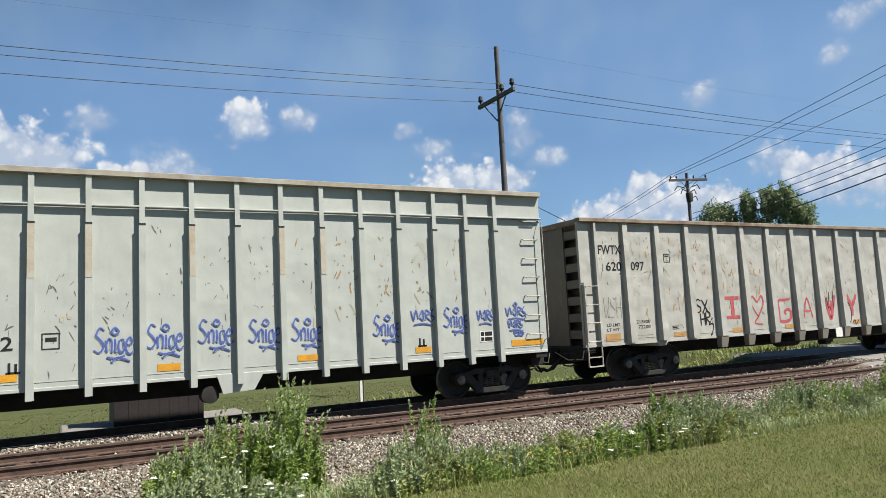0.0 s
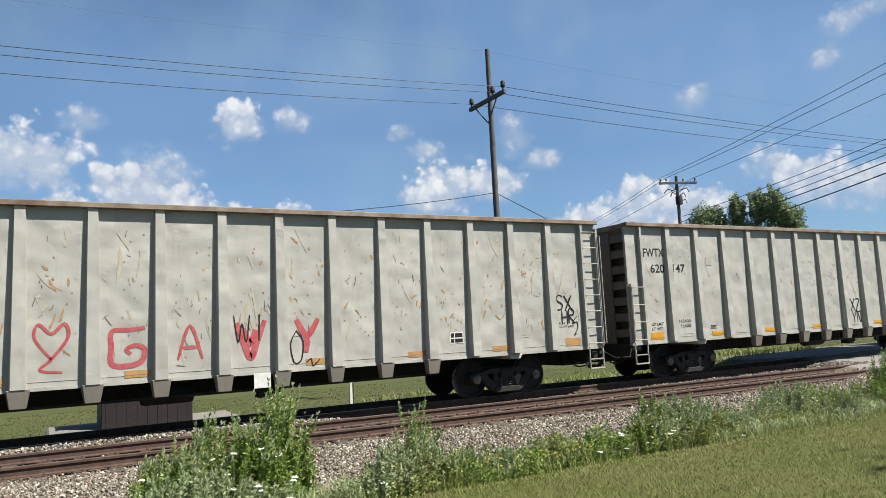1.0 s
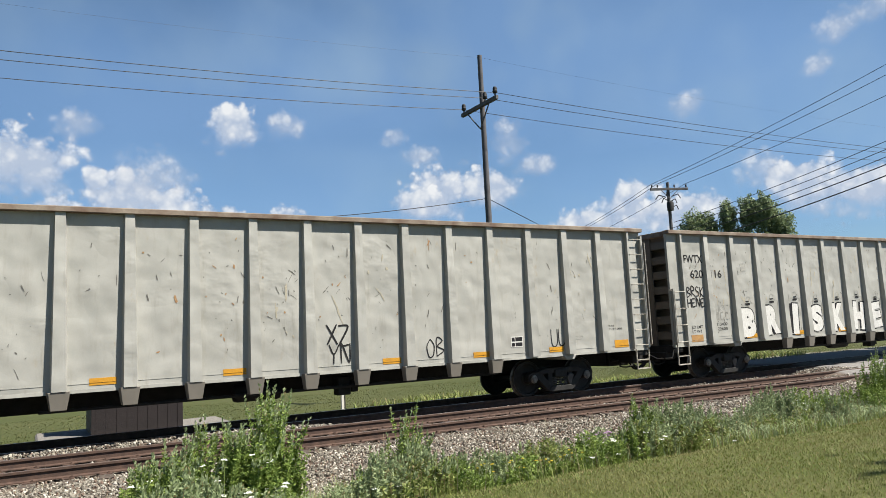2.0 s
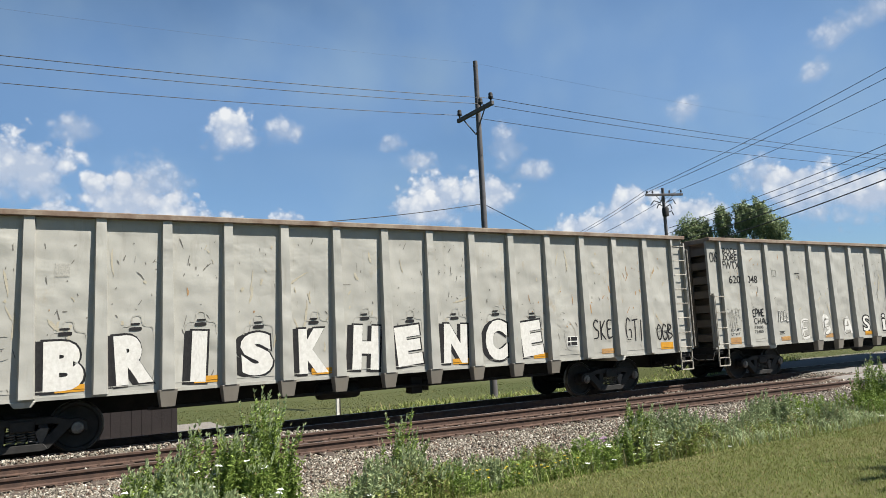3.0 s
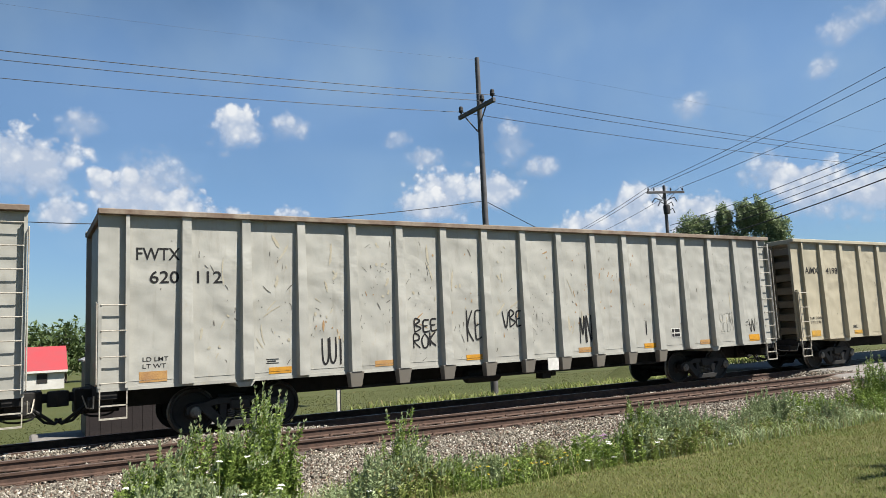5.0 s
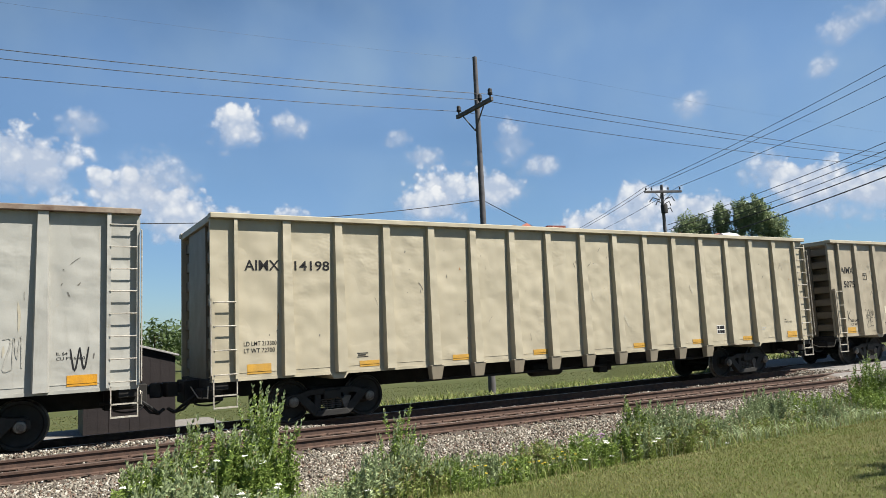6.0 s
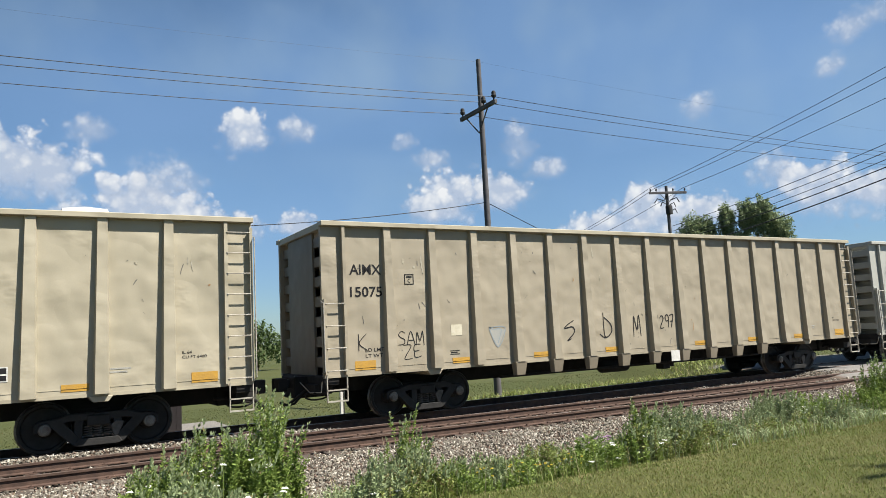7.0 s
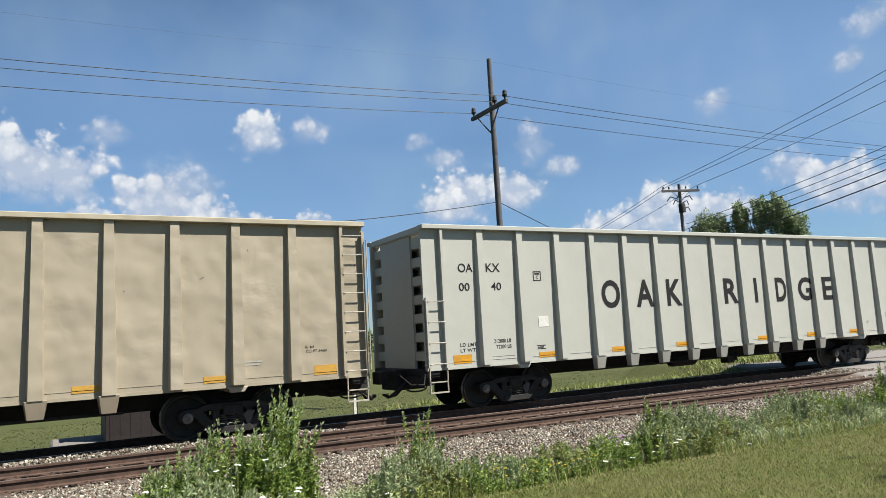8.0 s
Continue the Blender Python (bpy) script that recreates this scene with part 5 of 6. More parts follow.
def red_roof_house():
    house = new("house")
    tagged(house, "low white building with a red metal roof", "building")
    p = az_el(-1.6, 0, 88)
    z = ground_z(p.x, p.y)
    house.location = (p.x, p.y, z)
    eave, ridge = EYE_Z - 88 * math.tan(radians(1.17)) - z, EYE_Z + 92 * math.tan(radians(0.42)) - z
    white = worn("white_siding", (0.72, 0.71, 0.68), (0.55, 0.53, 0.50), 1.2, 0.7)
    red = worn("red_metal_roof", (0.42, 0.06, 0.07), (0.36, 0.07, 0.08), 0.6, 0.5)
    place("wall", Geo().prism([(0, -0.4), (0, eave), (4.2, ridge - 0.15), (8.4, eave), (8.4, -0.4)], -7.2, 6.4, 0).mesh("wall"), white, house)
    for s in (0, 1):
        q = [(-0.35, eave - 0.22), (-0.35, eave - 0.1), (4.2, ridge), (4.2, ridge - 0.12)]
        q = [(8.4 - a if s else a, b) for a, b in q]
        place("roof", Geo().prism(q, -7.5, 6.7, 0).mesh("roof"), red, house)
    place("fascia", Geo().box(-7.5, 6.7, -0.40, -0.352, eave - 0.32, eave - 0.1).mesh("fascia"), WHITE_PAINT, house)
    for x in (-4.5, 0.5, 3.8):
        w = place("window", Geo().box(x, x + 1.0, -0.03, 0.02, 0.7, min(1.7, eave - 0.4)).mesh("window"), IRON, house)


red_roof_house()


def signal_hut():
    hut = new("equipment_hut")
    tagged(hut, "dark brown trackside equipment hut with a shallow gable roof", "equipment hut")
    hut.location = (1.42, 20.7, -0.52)
    skin = worn("dark_brown_metal", (0.030, 0.024, 0.025), (0.022, 0.018, 0.019), 2.0, 0.6)
    place("wall", Geo().prism([(0, 0), (2.24, 0), (2.24, 2.02), (1.12, 2.34), (0, 2.02)], 0, 1.7, 1).mesh("wall", 0.01), skin, hut)
    for k in range(9):
        place("rib", cached("hut_rib", lambda: Geo().box(0, 0.012, -0.008, -0.001, 0.05, 2.0)), skin, hut, (0.1 + 0.25 * k, 0, 0))
    for s in (0, 1):
        q = [(-0.08, 2.02), (-0.08, 2.07), (1.12, 2.42), (1.12, 2.36)]
        place("roof", Geo().prism([(2.24 - a if s else a, b) for a, b in q], -0.1, 1.8, 1).mesh("roof", 0.005), worn("pale_roof_metal", (0.42, 0.42, 0.42), (0.3, 0.3, 0.3), 3.0, 0.5), hut)
    place("vent_pipe", Geo().lathe([(0.05, 0), (0.05, 0.5), (0.09, 0.52), (0.09, 0.62), (0.02, 0.66)], 10, 2).mesh("vent_pipe", 0, True), IRON, hut, (0.25, 0.6, 2.05))
    place("vent", Geo().box(0.85, 1.0, -0.03, -0.004, 1.2, 1.28).mesh("vent"), IRON, hut)


signal_hut()
pad = place("gravel_pad", Geo().box(0.2, 5.0, 19.3, 22.8, -0.75, -0.40).mesh("gravel_pad", 0.05), worn("pad_gravel", (0.29, 0.275, 0.25), (0.17, 0.155, 0.145), 14.0, 0.95, 0, 0.03))
tagged(pad, "pale gravel pad round the equipment hut", "gravel", kind="structure")
shoulder = place("gravel_shoulder", Geo().add([(10.5, 18.9, -0.24), (26, 18.1, -0.05), (30, 20.8, -0.3), (22, 21.6, -0.50), (14, 20.4, -0.46), (10.5, 18.9, -0.7), (26, 18.1, -0.7), (30, 20.8, -0.9), (22, 21.6, -0.9), (14, 20.4, -0.9)],
                 [(0, 1, 2, 3, 4), (9, 8, 7, 6, 5), (0, 5, 6, 1), (1, 6, 7, 2), (2, 7, 8, 3), (3, 8, 9, 4), (4, 9, 5, 0)]).mesh("gravel_shoulder"), worn("shoulder_gravel", (0.27, 0.25, 0.22), (0.18, 0.165, 0.145), 6.0, 0.95, 0, 0.02))
tagged(shoulder, "grey gravel shoulder leading to the road crossing", "gravel", kind="structure")
post = new("marker_post")
tagged(post, "white plastic marker post with a grey footing", "marker post")
post.location = (8.5, 21.3, -0.58)
place("shaft", Geo().box(-0.045, 0.045, -0.04, 0.04, 0, 1.35).mesh("shaft", 0.008), WHITE_PAINT, post)
place("backing", Geo().box(0.05, 0.09, -0.03, 0.03, 0, 1.2).mesh("backing"), IRON, post)
place("footing", Geo().box(-0.18, 0.2, -0.18, 0.18, -0.05, 0.06).mesh("footing", 0.01), RUNG, post)


# ---- clouds ----
def cloud_material(name, lo, crisp, soft, scale, lump, power, thin, low, high):
    """A bank of vapour: billows with firm tops that thin out towards the foot."""
    m = Nodes(name)
    uv = m.node("ShaderNodeTexCoord").outputs["UV"]
    deg = m.tree.nodes.new("ShaderNodeUVMap")
    deg.uv_map = "degrees"
    v = deg.outputs[0]
    ctr = m.node("ShaderNodeVectorMath", i0=uv, i1=(0.5, 0.42, 0.0))
    ctr.operation = "SUBTRACT"
    ln = m.node("ShaderNodeVectorMath", i0=ctr.outputs[0])
    ln.operation = "LENGTH"
    fall = m.ramp(ln.outputs["Value"], 0.05, 0.5, 1.0, 0.0)
    up = m.node("ShaderNodeSeparateXYZ", Vector=uv).outputs[1]
    warp = m.node("ShaderNodeTexNoise", Vector=v, Scale=scale * 0.9, Detail=5.0, Roughness=0.55)
    bent = m.node("ShaderNodeVectorMath", i0=v, i1=m.mix(0.5, warp.outputs["Color"], (0.5, 0.5, 0.5, 1.0)))
    billow = m.tree.nodes.new("ShaderNodeTexVoronoi")
    billow.feature = "SMOOTH_F1"
    for key, value in (("Vector", bent.outputs[0]), ("Scale", scale * 1.2), ("Smoothness", 0.6), ("Detail", 2.5), ("Roughness", 0.5)):
        m.put(billow, key, value)
    round_ = m.math("SUBTRACT", 0.62, billow.outputs["Distance"])
    n = m.math("SUBTRACT", m.noise(v, scale * 0.55, 6, 0.55), 0.5)
    body = m.math("ADD", m.math("MULTIPLY", fall, 0.95), m.math("ADD", m.math("MULTIPLY", n, 1.15), m.math("MULTIPLY", round_, lump)))
    width = m.ramp(up, 0.30, 0.65, soft, crisp)
    a = m.math("MINIMUM", m.math("MAXIMUM", m.math("DIVIDE", m.math("SUBTRACT", body, lo), width), 0.0), 1.0)
    a = m.math("MULTIPLY", m.math("MULTIPLY", a, a), m.math("SUBTRACT", 3.0, m.math("MULTIPLY", a, 2.0)))
    a = m.math("MULTIPLY", a, m.ramp(fall, 0.0, 0.20))
    shade = m.math("ADD", m.math("MULTIPLY", round_, 0.85), m.math("ADD", m.math("MULTIPLY", up, 0.9), m.math("MULTIPLY", n, 0.8)))
    c = m.mix(m.ramp(shade, 0.18, 0.72), (*low, 1.0), (*high, 1.0))
    em = m.node("ShaderNodeEmission", Color=c, Strength=power)
    tr = m.node("ShaderNodeBsdfTransparent")
    mix = m.node("ShaderNodeMixShader", i0=m.math("MULTIPLY", a, thin), i1=tr.outputs[0], i2=em.outputs[0])
    m.tree.links.new(mix.outputs[0], m.out.inputs[0])
    return m.mat


GREY_FOOT, WHITE_TOP = (0.52, 0.61, 0.76), (0.94, 0.96, 0.98)
CUMULUS = cloud_material("cumulus", 0.15, 0.30, 0.65, 0.62, 0.55, 0.413, 0.96, GREY_FOOT, WHITE_TOP)
WISPY = cloud_material("wisp_cloud", 0.12, 0.70, 0.80, 0.8, 0.35, 0.395, 0.66, GREY_FOOT, WHITE_TOP)
VEIL = cloud_material("cirrus_veil", -0.30, 1.3, 1.4, 0.09, 0.0, 0.335, 0.46, (0.36, 0.60, 1.0), (0.56, 0.78, 1.0))


def cloud(az, el, w, h, material, dist, label, tilt=0.0):
    n = 10
    verts, faces, uvs = [], [], []
    for j in range(n + 1):
        for i in range(n + 1):
            u, v = i / n - 0.5, j / n - 0.5
            du = u * w * math.cos(tilt) - v * h * math.sin(tilt)
            dv = u * w * math.sin(tilt) + v * h * math.cos(tilt)
            p = az_el(az - 0.28 + du, el + dv, dist)
            verts.append((p.x, p.y, p.z - EYE_Z))
            uvs.append((i / n, j / n))
    faces = [(j * (n + 1) + i, j * (n + 1) + i + 1, (j + 1) * (n + 1) + i + 1, (j + 1) * (n + 1) + i) for j in range(n) for i in range(n)]
    me = raw_mesh("cloud", verts, faces)
    layer, wide = me.uv_layers.new(name="uv"), me.uv_layers.new(name="degrees")
    layer.active_render = True
    for lp in me.loops:
        a, b = uvs[lp.vertex_index]
        me.uv_layers["uv"].data[lp.index].uv = (a, b)
        me.uv_layers["degrees"].data[lp.index].uv = (az * 3.1 + a * w, el * 1.7 + b * h)
    ob = place("cloud", me, material)
    ob.location = (0, 0, EYE_Z)
    tagged(ob, label, "cloud", "clouds in the sky", "structure")
    CLOUDS.append((ob, 1.5))


PUFF, THIN = "white cumulus cloud in the blue sky", "thin wispy white cloud high up"
for k, (az, el, w, h) in enumerate(((-2.6, 14.0, 8.5, 7.4), (0.2, 13.6, 7.5, 6.6), (1.6, 10.0, 4.4, 3.4), (6.2, 11.2, 8.5, 6.6), (4.0, 12.2, 2.6, 3.6), (9.6, 10.2, 8.0, 5.6), (13.0, 9.4, 6.5, 4.8), (13.9, 16.7, 5.6, 4.4), (18.0, 9.4, 5.0, 3.6),
                                    (30.0, 11.4, 8.0, 5.6), (28.2, 10.4, 7.0, 4.0), (34.0, 11.6, 7.0, 4.6), (45.4, 9.2, 7.5, 6.0), (42.0, 8.0, 8.0, 4.2), (49.5, 8.4, 10.0, 4.6), (57.0, 9.6, 8.5, 6.0), (61.5, 8.8, 9.0, 5.6), (66.0, 8.0, 9.0, 6.0))):
    cloud(az, el, w * 1.18, h * 1.15, CUMULUS, 2600 - 25 * k, PUFF)
for k, (az, el, w, h, tilt) in enumerate(((2.6, 16.4, 4.5, 3.6, 0.3), (18.1, 16.8, 5.0, 3.4, -0.1), (26.6, 15.7, 3.6, 2.0, 0.3), (28.6, 14.2, 5.0, 2.6, 0), (35.8, 15.4, 4.2, 5.6, 0.2), (38.0, 13.0, 5.5, 3.0, 0), (49.9, 16.4, 4.2, 2.8, 0.25), (60.4, 19.7, 6.0, 3.2, 0.35),
                                          (63.5, 20.8, 6.0, 3.4, 0.1), (58.9, 17.4, 3.6, 2.4, 0.6), (54.5, 11.0, 5.0, 4.0, 0.2), (8.0, 13.0, 9.0, 6.0, 0.0))):
    cloud(az, el, w, h, WISPY, 2000 - 20 * k, THIN, tilt)
for k, (az, el, w, h, tilt) in enumerate(((8, 20, 50, 22, -0.12), (38, 24, 60, 22, 0.05), (58, 16, 50, 26, -0.1), (20, 9, 80, 16, 0.0))):
    cloud(az, el, w, h, VEIL, 3200 + 40 * k, "faint veil of high cirrus haze", tilt)

# an unseen tree added behind the camera only to shade the lawn's corner
build_tree("unseen leafy tree added to cast shade on the lawn", (12.75, -1.4, 0.1), 8.0, [((0, 0.2, 6.0), (3.2, 3.2, 2.4), 1.6), ((1.4, -0.6, 4.8), (2.6, 2.6, 1.8), 1.0), ((-0.8, 0.6, 4.9), (2.4, 2.2, 1.6), 1.0)], 2200, 0.2, TREE_LEAF, 77, 0.22)


# ---- ballast ----
def stone_material():
    m = Nodes("ballast_stone")
    isl = m.node("ShaderNodeNewGeometry").outputs["Random Per Island"]
    v = m.coords(shift=False)
    c = m.mix(m.ramp(isl, 0.0, 1.0), rgb(0.085, 0.072, 0.056), rgb(0.43, 0.395, 0.325))
    pick = m.math("FRACT", m.math("MULTIPLY", isl, 13.0))
    c = m.mix(m.ramp(pick, 0.85, 0.89), c, rgb(0.66, 0.62, 0.54))
    c = m.mix(m.ramp(pick, 0.16, 0.12), c, rgb(0.20, 0.135, 0.10))
    c = m.mix(m.ramp(m.noise(v, 60, 4), 0.35, 0.75, 0, 0.5), c, rgb(0.14, 0.125, 0.12))
    return m.done(c, 0.9, 0, 0.2)


def stones(label, count, region, size, seed, lift=0.0):
    """Broken stone scattered over a strip; region gives a point from two random numbers."""
    rng = np.random.default_rng(seed)
    base = np.array([(1, 0, 0), (-1, 0, 0), (0, 1, 0), (0, -1, 0), (0, 0, 1), (0, 0, -1)], float)
    tri = np.array([(0, 2, 4), (2, 1, 4), (1, 3, 4), (3, 0, 4), (2, 0, 5), (1, 2, 5), (3, 1, 5), (0, 3, 5)])
    verts = np.empty((count, 6, 3))
    for k in range(count):
        x, y = region(rng)
        s = size * rng.uniform(0.55, 1.25)
        q, _ = np.linalg.qr(rng.normal(size=(3, 3)))
        shape = base * rng.uniform(0.65, 1.15, size=(6, 1)) * s * np.array([1.15, 0.9, 0.75])
        verts[k] = shape @ q + np.array([x, y, ground_z(x, y) + lift + s * rng.uniform(0.0, 0.75)])
    faces = (tri[None] + (np.arange(count) * 6)[:, None, None]).reshape(-1, 3)
    me = bpy.data.meshes.new("ballast")
    me.from_pydata(verts.reshape(-1, 3).tolist(), [], faces.tolist())
    ob = place("ballast", me, STONE)
    tagged(ob, label, "ballast", kind="stuff")


STONE = stone_material()


def shoulder_strip(rng):
    while True:
        x, y = rng.uniform(-3.5, 21.0), rng.uniform(9.0, 13.1)
        off = y - (side_track_y(x) - 0.9)
        if off < 0.05 and x < road_edge(y) - 0.4 and (off < -0.35 or rng.random() < 0.35):
            return x, y


def between_strip(rng):
    x = rng.uniform(-6, 23.0)
    return x, rng.uniform(side_track_y(x) + 0.86, 15.4)


def in_track(rng):
    x = rng.uniform(-5, 21.0)
    return x, side_track_y(x) + rng.uniform(-0.65, 0.65)


def far_strip(rng):
    return rng.uniform(-6, 23.0), rng.uniform(15.7, 19.0)


stones("pale grey and pinkish crushed stone ballast", 52000, shoulder_strip, 0.030, 1, 0.008)
stones("pale crushed stone between the tracks", 11000, between_strip, 0.034, 2, 0.015)
stones("crushed stone between the rusty rails", 3500, in_track, 0.034, 3, 0.0)
stones("shaded crushed stone under the train", 6000, far_strip, 0.036, 4)


# ---- grass and weeds ----
def blades(rng, pts, h0, h1, width, lean, seg=1):
    """Tapered blades rooted at the given points."""
    n = len(pts)
    h = rng.uniform(h0, h1, n)
    a = rng.uniform(0, 2 * np.pi, n)
    d = np.stack([np.cos(a), np.sin(a), np.zeros(n)], 1)
    side_way = np.stack([-np.sin(a), np.cos(a), np.zeros(n)], 1)
    bend = rng.uniform(0.1, lean, n) * h
    w = width * rng.uniform(0.6, 1.3, n)
    root = np.asarray(pts)
    up = np.array([0, 0, 1.0])
    if seg == 1:
        v = np.stack([root - side_way * w[:, None] / 2, root + side_way * w[:, None] / 2, root + d * bend[:, None] + up * h[:, None]], 1)
        f = np.arange(n * 3).reshape(n, 3)
    else:
        mid = root + d * (bend * 0.35)[:, None] + up * (h * 0.6)[:, None]
        v = np.stack([root - side_way * w[:, None] / 2, root + side_way * w[:, None] / 2, mid + side_way * w[:, None] * 0.4, mid - side_way * w[:, None] * 0.4, root + d * bend[:, None] + up * h[:, None]], 1)
        k = np.arange(n)[:, None] * 5
        f = [tuple(q) for q in (k + np.array([[0, 1, 2, 3]])).tolist()] + [tuple(q) for q in (k + np.array([[3, 2, 4]])).tolist()]
        return v.reshape(-1, 3), f
    return v.reshape(-1, 3), f.tolist()


def grass(name, label, rng, pts, material, *shape, **kw):
    v, f = blades(rng, pts, *shape, **kw)
    me = bpy.data.meshes.new(name)
    me.from_pydata(v.tolist(), [], f if isinstance(f, list) else f.tolist())
    ob = place(name, me, material)
    tagged(ob, label, "grass", kind="stuff")


LAWN = leaf_material("lawn_blade", (0.12, 0.165, 0.032), (0.23, 0.265, 0.07), 0.15, (0.24, 0.225, 0.085))
VERGE = leaf_material("verge_blade", (0.17, 0.235, 0.055), (0.36, 0.40, 0.13), 0.12)
GREY_WEED = leaf_material("grey_green_weed", (0.25, 0.325, 0.155), (0.44, 0.52, 0.29), 0.06)
BRIGHT_WEED = leaf_material("bright_weed", (0.15, 0.24, 0.045), (0.31, 0.41, 0.10))
FIELD = leaf_material("field_blade", (0.09, 0.107, 0.033), (0.128, 0.137, 0.053), 0.05)
STRAW = leaf_material("straw", (0.34, 0.29, 0.16), (0.46, 0.41, 0.26))
PETAL_WHITE = worn("white_petal", (0.80, 0.80, 0.76), (0.68, 0.70, 0.62), 20.0)
PETAL_PURPLE = worn("purple_petal", (0.40, 0.25, 0.40), (0.31, 0.19, 0.30), 20.0)
PETAL_YELLOW = worn("yellow_petal", (0.66, 0.52, 0.05), (0.5, 0.4, 0.05), 20.0)
rng = np.random.default_rng(11)


def scatter(n, x0, x1, y0, y1, keep=None):
    out = []
    while len(out) < n:
        x, y = rng.uniform(x0, x1), rng.uniform(y0, y1)
        if keep is None or rng.random() < keep(x, y):
            out.append((x, y, ground_z(x, y) - 0.01))
    return np.array(out)


def patchy(x, y):
    return 0.55 + 0.9 * noise.noise((x * 0.7, y * 0.9, 3.3))


grass("lawn", "short mown lawn, green with straw-coloured patches", rng, scatter(140000, 2.0, 17.0, 3.4, 7.7), LAWN, 0.014, 0.048, 0.013, 1.5)


def verge_keep(x, y):
    edge = 9.75 + SIDE_SLOPE * x * 0.6 + 0.5 * noise.noise((x * 0.8, 1.7, 0)) + (0.35 if x > 9 else 0)
    inner = 7.55 + 0.5 * noise.noise((x * 1.1, 4.2, 0))
    return 1.0 if inner < y < edge else 0.03


def grey_keep(x, y):
    return verge_keep(x, y) * max(0.0, noise.noise((x * 0.55, y * 0.7, 8.1)) * 1.6 + 0.55) * (1.0 if 6.5 < x else 0.35)


grass("verge_grass", "long green and straw grass along the ditch", rng, scatter(9000, 2.2, 16.0, 7.0, 10.3, verge_keep), VERGE, 0.08, 0.24, 0.011, 0.7, seg=2)
grass("verge_weeds", "grey-green feathery weeds along the ballast", rng, scatter(13000, 2.2, 16.0, 7.6, 10.4, grey_keep), GREY_WEED, 0.07, 0.30, 0.011, 1.5, seg=2)
grass("straw_stalks", "dry straw-coloured stalks among the weeds", rng, scatter(900, 2.2, 17.0, 7.3, 10.2, verge_keep), STRAW, 0.25, 0.55, 0.006, 0.5, seg=2)
grass("field_grass", "tall field grass beyond the railway", rng, scatter(30000, -6, 40, 19.9, 34), FIELD, 0.02, 0.055, 0.03, 2.0, seg=2)
grass("field_weeds", "bright weeds beyond the railway", rng, scatter(4000, 9.5, 30, 19.8, 23, patchy), VERGE, 0.08, 0.34, 0.035, 1.5, seg=2)
grass("ballast_sprigs", "sparse dry sprigs growing in the ballast", rng, scatter(500, -3, 17, 9.6, 12.6), STRAW, 0.06, 0.22, 0.006, 1.0, seg=2)


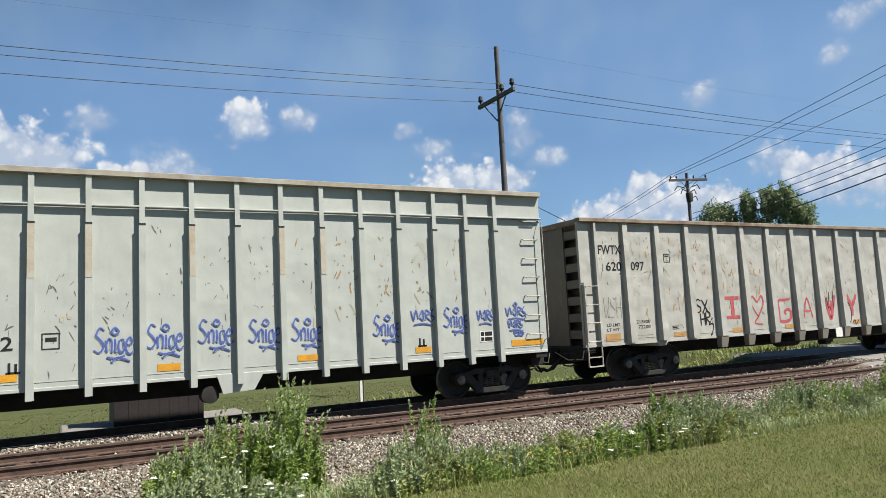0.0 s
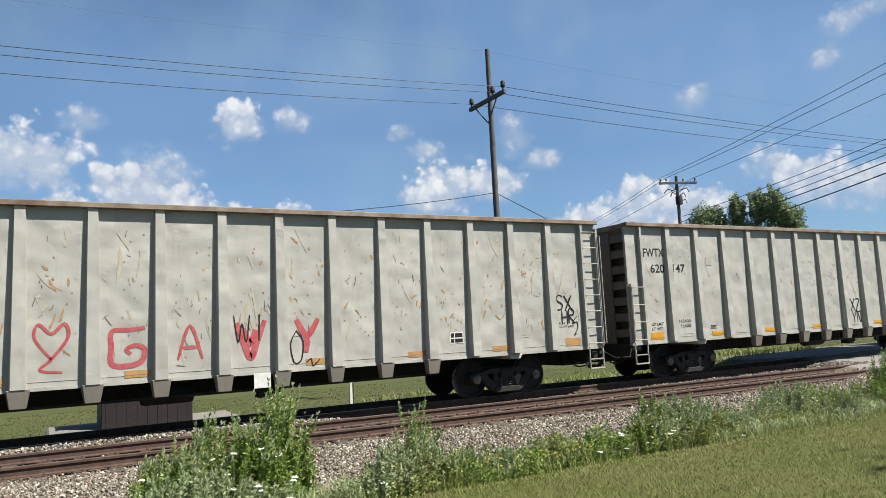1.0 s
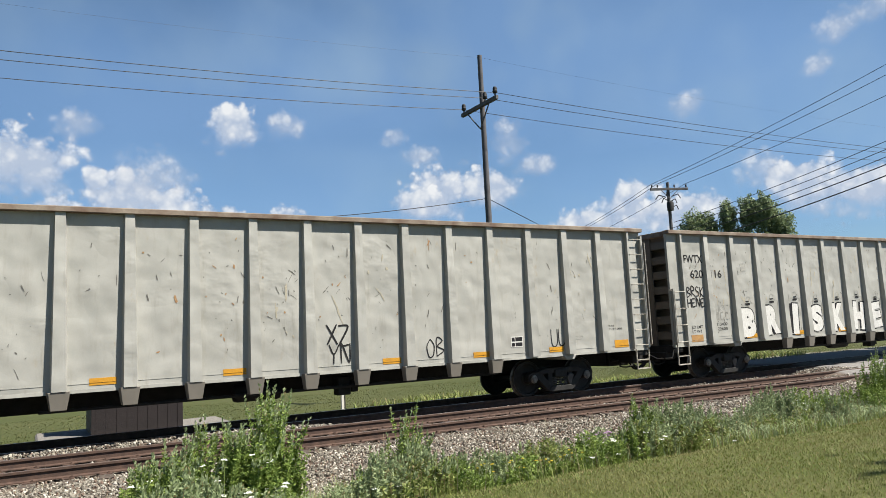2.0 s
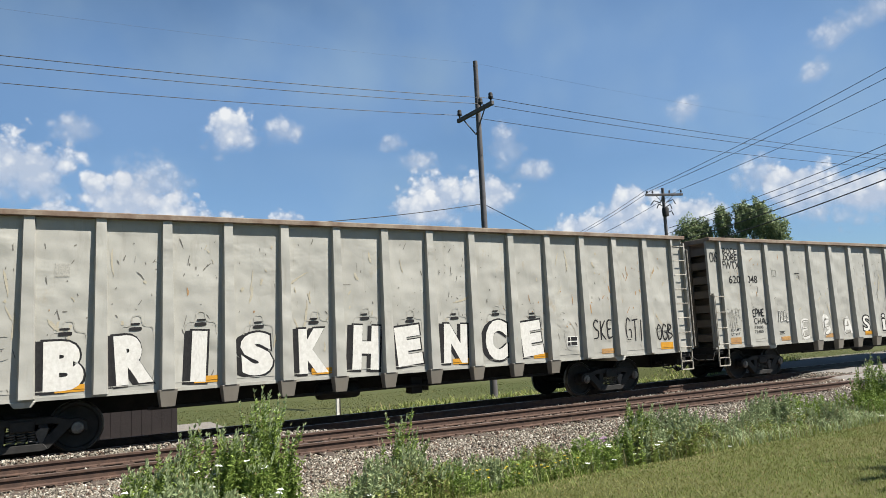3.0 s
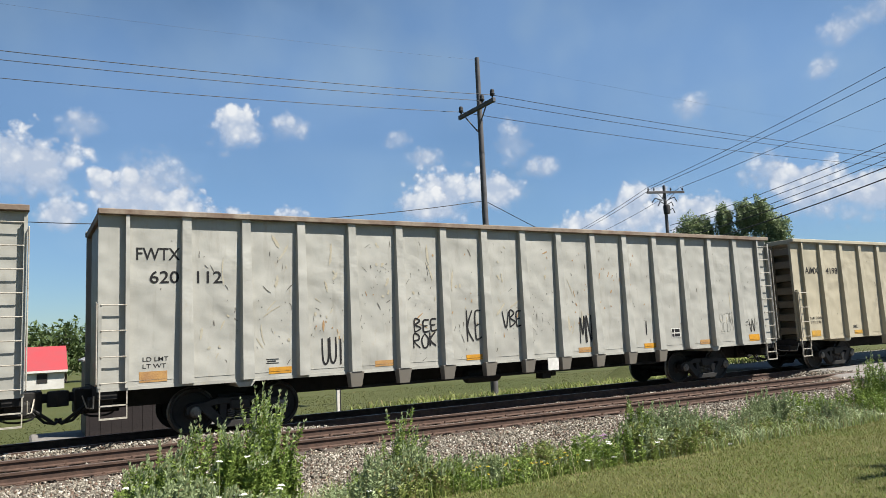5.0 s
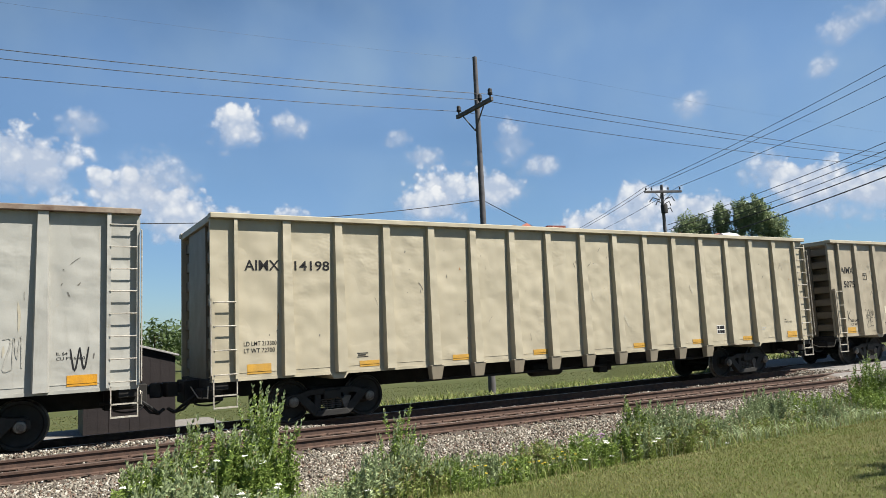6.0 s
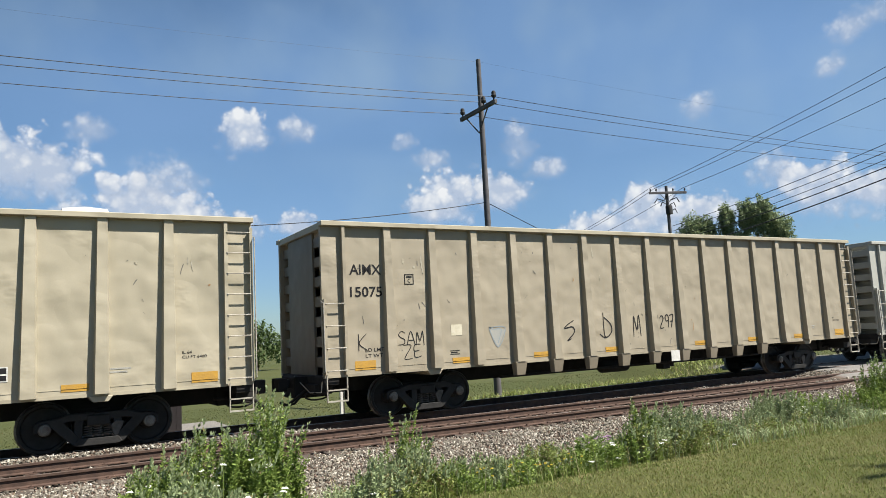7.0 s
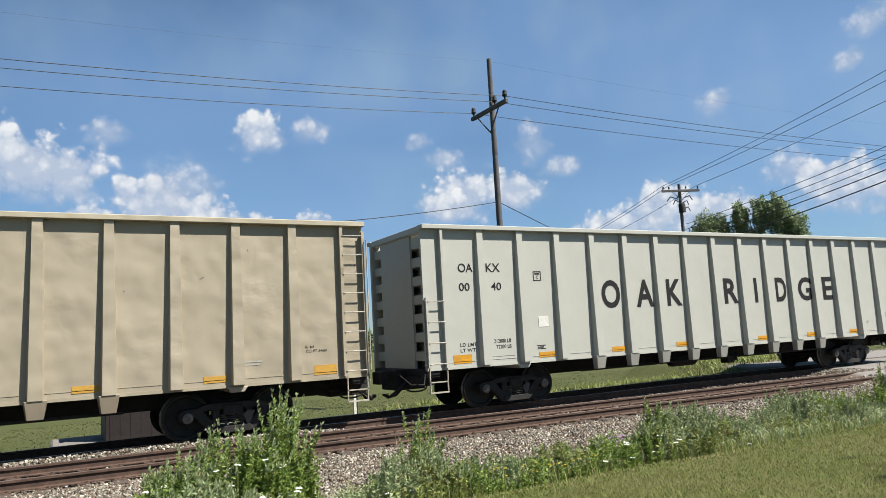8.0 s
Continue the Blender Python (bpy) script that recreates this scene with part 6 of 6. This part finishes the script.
def weed_clump(label, x, y, w, d, height, stems, leaf, seed, peak=0.5, flowers=0, plume=True, petal=None):
    """Tall weeds: bowed stems set with narrow leaves, some tipped with seed plumes or flower heads."""
    r = random.Random(seed)
    clump = new("weed_clump")
    tagged(clump, label, "weeds", "weeds beside the track")
    z0 = ground_z(x, y) - 0.02
    clump.location = (x, y, z0)
    stalks, leaves, tips, heads = Geo(), ([], []), ([], []), Geo()

    def leaf_face(store, p, way, size, fat):
        vv, ff = store
        way = Vector(way).normalized()
        s = way.cross(Vector((r.uniform(-1, 1), r.uniform(-1, 1), r.uniform(-0.4, 1)))).normalized() * size * fat
        k = len(vv)
        vv.extend([tuple(p), tuple(p + way * size * 0.5 + s), tuple(p + way * size), tuple(p + way * size * 0.5 - s)])
        ff.append((k, k + 1, k + 2, k + 3))

    for i in range(stems):
        u = r.uniform(-1, 1)
        bx, by = u * w / 2, r.uniform(-d, d) / 2
        prof = math.exp(-((u - (peak * 2 - 1)) / 0.55) ** 2)
        h = height * (0.55 + 0.45 * prof) * r.uniform(0.62, 1.03)
        lx, ly = r.uniform(-0.16, 0.16) * h + 0.06 * h, r.uniform(-0.15, 0.15) * h
        pts = [Vector((bx + lx * t * t, by + ly * t * t, h * t)) for t in (0, 0.25, 0.5, 0.75, 1.0)]
        stalks.tube(pts, 0.006, 4, 0.0025)
        n = int(125 * h)
        for k in range(n):
            t = r.uniform(0.08, 0.97)
            p = Vector((bx + lx * t * t, by + ly * t * t, h * t))
            a = r.uniform(0, 6.283)
            size = r.uniform(0.035, 0.092) * (1.15 - 0.5 * t)
            leaf_face(leaves, p, (math.cos(a), math.sin(a), r.uniform(0.1, 1.0)), size, 0.20)
        if plume and h > height * 0.6:
            for k in range(16):
                t = r.uniform(0.86, 1.05)
                p = Vector((bx + lx * t * t, by + ly * t * t, h * t))
                leaf_face(tips, p, (r.uniform(-0.3, 0.9), r.uniform(-0.4, 0.4), 1.0), 0.05, 0.22)
    size = {PETAL_YELLOW: 0.48, PETAL_PURPLE: 0.95}.get(petal, 1.0)
    for i in range(flowers):
        u, v = r.uniform(-0.5, 0.5), r.uniform(-0.9, -0.2)
        p = Vector((u * w, v * d / 2 - 0.05, height * (r.uniform(0.7, 1.0) if petal else r.uniform(0.3, 0.72))))
        stalks.tube([(p.x, p.y + 0.05, 0), p], 0.004, 4)
        for k in range(7):
            a = k * 0.9
            q = p + Vector((math.cos(a) * 0.028, math.sin(a) * 0.028, r.uniform(-0.004, 0.008))) * size if k else p
            heads.add([q + Vector((0.016 * math.cos(b), 0.016 * math.sin(b), 0)) * size for b in (0, 1.26, 2.51, 3.77, 5.03)] + [q + Vector((0, 0, 0.012))], [(0, 1, 5), (1, 2, 5), (2, 3, 5), (3, 4, 5), (4, 0, 5), (4, 3, 2, 1, 0)])
    tagged(place("stem", stalks.mesh("stem"), leaf, clump), kind="stuff")
    tagged(place("leaf", raw_mesh("leaf", *leaves), leaf, clump), kind="stuff")
    if tips[0]:
        tagged(place("seed_plume", raw_mesh("seed_plume", *tips), GREY_WEED, clump), kind="stuff")
    if flowers:
        tagged(place("flower_head", heads.mesh("flower_head"), petal or PETAL_WHITE, clump), kind="stuff")


weed_clump("tall bushy green weeds with white flat flower heads", 1.78, 8.7, 1.75, 0.9, 1.2, 200, BRIGHT_WEED, 1, 0.55, 11)
weed_clump("tall green weeds with nodding seed plumes", 2.48, 8.8, 0.8, 0.7, 1.58, 120, BRIGHT_WEED, 2, 0.55, 3)
weed_clump("bushy yellow-green weeds beside taller ones", 1.42, 8.7, 1.0, 0.8, 1.02, 130, BRIGHT_WEED, 14, 0.4, 4)
weed_clump("low grey-green feathery weeds at the foot of taller ones", 1.6, 8.0, 1.7, 0.7, 0.66, 120, GREY_WEED, 3, 0.4, 5)
weed_clump("slender green weed standing alone on the ballast edge", 4.50, 9.05, 0.55, 0.45, 1.25, 46, BRIGHT_WEED, 4, 0.5)
weed_clump("grey-green feathery weeds round a taller stem", 4.45, 8.75, 1.25, 0.7, 0.72, 120, GREY_WEED, 5, 0.5)
weed_clump("low bright weeds dotted with yellow flowers", 5.7, 8.0, 1.6, 0.8, 0.36, 120, BRIGHT_WEED, 6, 0.5, 26, False, PETAL_YELLOW)
weed_clump("grey-green weeds with purple flower heads", 7.85, 8.8, 0.9, 0.6, 0.58, 90, GREY_WEED, 7, 0.5, 18, False, PETAL_PURPLE)
weed_clump("feathery pale green weeds beside the ballast", 10.2, 9.3, 1.6, 0.9, 0.80, 150, GREY_WEED, 8, 0.4)
weed_clump("tall green grass tuft on the ballast edge", 9.5, 9.6, 0.6, 0.5, 0.85, 60, BRIGHT_WEED, 9, 0.5)
weed_clump("feathery green weeds near the road crossing", 12.6, 9.3, 1.7, 0.9, 0.78, 150, GREY_WEED, 10, 0.6)
weed_clump("low weeds with white flat flower heads near the road", 14.3, 9.5, 1.9, 0.9, 0.66, 110, BRIGHT_WEED, 11, 0.5, 34, False)
weed_clump("dark green shrubby weeds at the roadside", 15.15, 8.6, 1.2, 0.9, 1.3, 150, BRIGHT_WEED, 12, 0.85)
weed_clump("low yellow-green weeds at the ballast foot", -0.35, 9.6, 0.5, 0.4, 0.3, 30, BRIGHT_WEED, 13)
for k, x in enumerate((6.6, 8.8, 11.2, 13.5)):
    weed_clump("low mixed weeds along the mown edge", x, 8.1, 1.9, 0.9, 0.40, 90, (VERGE, GREY_WEED)[k % 2], 40 + k, 0.5, 4 * (k % 2), False)
r = random.Random(91)
KINDS = ((GREY_WEED, "grey-green feathery weeds in the verge"), (BRIGHT_WEED, "fresh green weeds in the verge"), (VERGE, "yellow-green tufted weeds in the verge"))
for k in range(48):
    leaf, label = KINDS[k % 3]
    x = 3.4 + 12.2 * (k + r.random()) / 48
    weed_clump(label, x, r.uniform(7.7, 9.0) + (0.2 if x > 9 else 0), r.uniform(0.5, 1.1), r.uniform(0.4, 0.7), r.uniform(0.30, 0.64), 58, leaf, 200 + k, r.uniform(0.3, 0.7), r.choice((0, 0, 0, 3)), k % 2 == 0)


# ---- movement ----
SPEED, GAIN = -18.730, -0.0152


def run(t):
    return SPEED * t + GAIN * t * t


def motions():
    for car, x0 in CARS:
        walk(car, [(t, pose(x0 + run(t), TRACK_Y, 0)) for t in (0, 1, 2, 3, 4, 5, 6, 7, 8)])
    for cloud, deg in CLOUDS:
        walk(cloud, [(0, pose(0, 0, EYE_Z)), (8, pose(0, 0, EYE_Z, 0, 0, -deg))])
    steps = [k / 30 for k in range(241)]
    for wheelset in WHEELS:
        home = wheelset.location.copy()
        walk(wheelset, [(t, pose(home.x, home.y, home.z, 0, math.degrees(run(t) / 0.457), 0)) for t in steps])


motions()
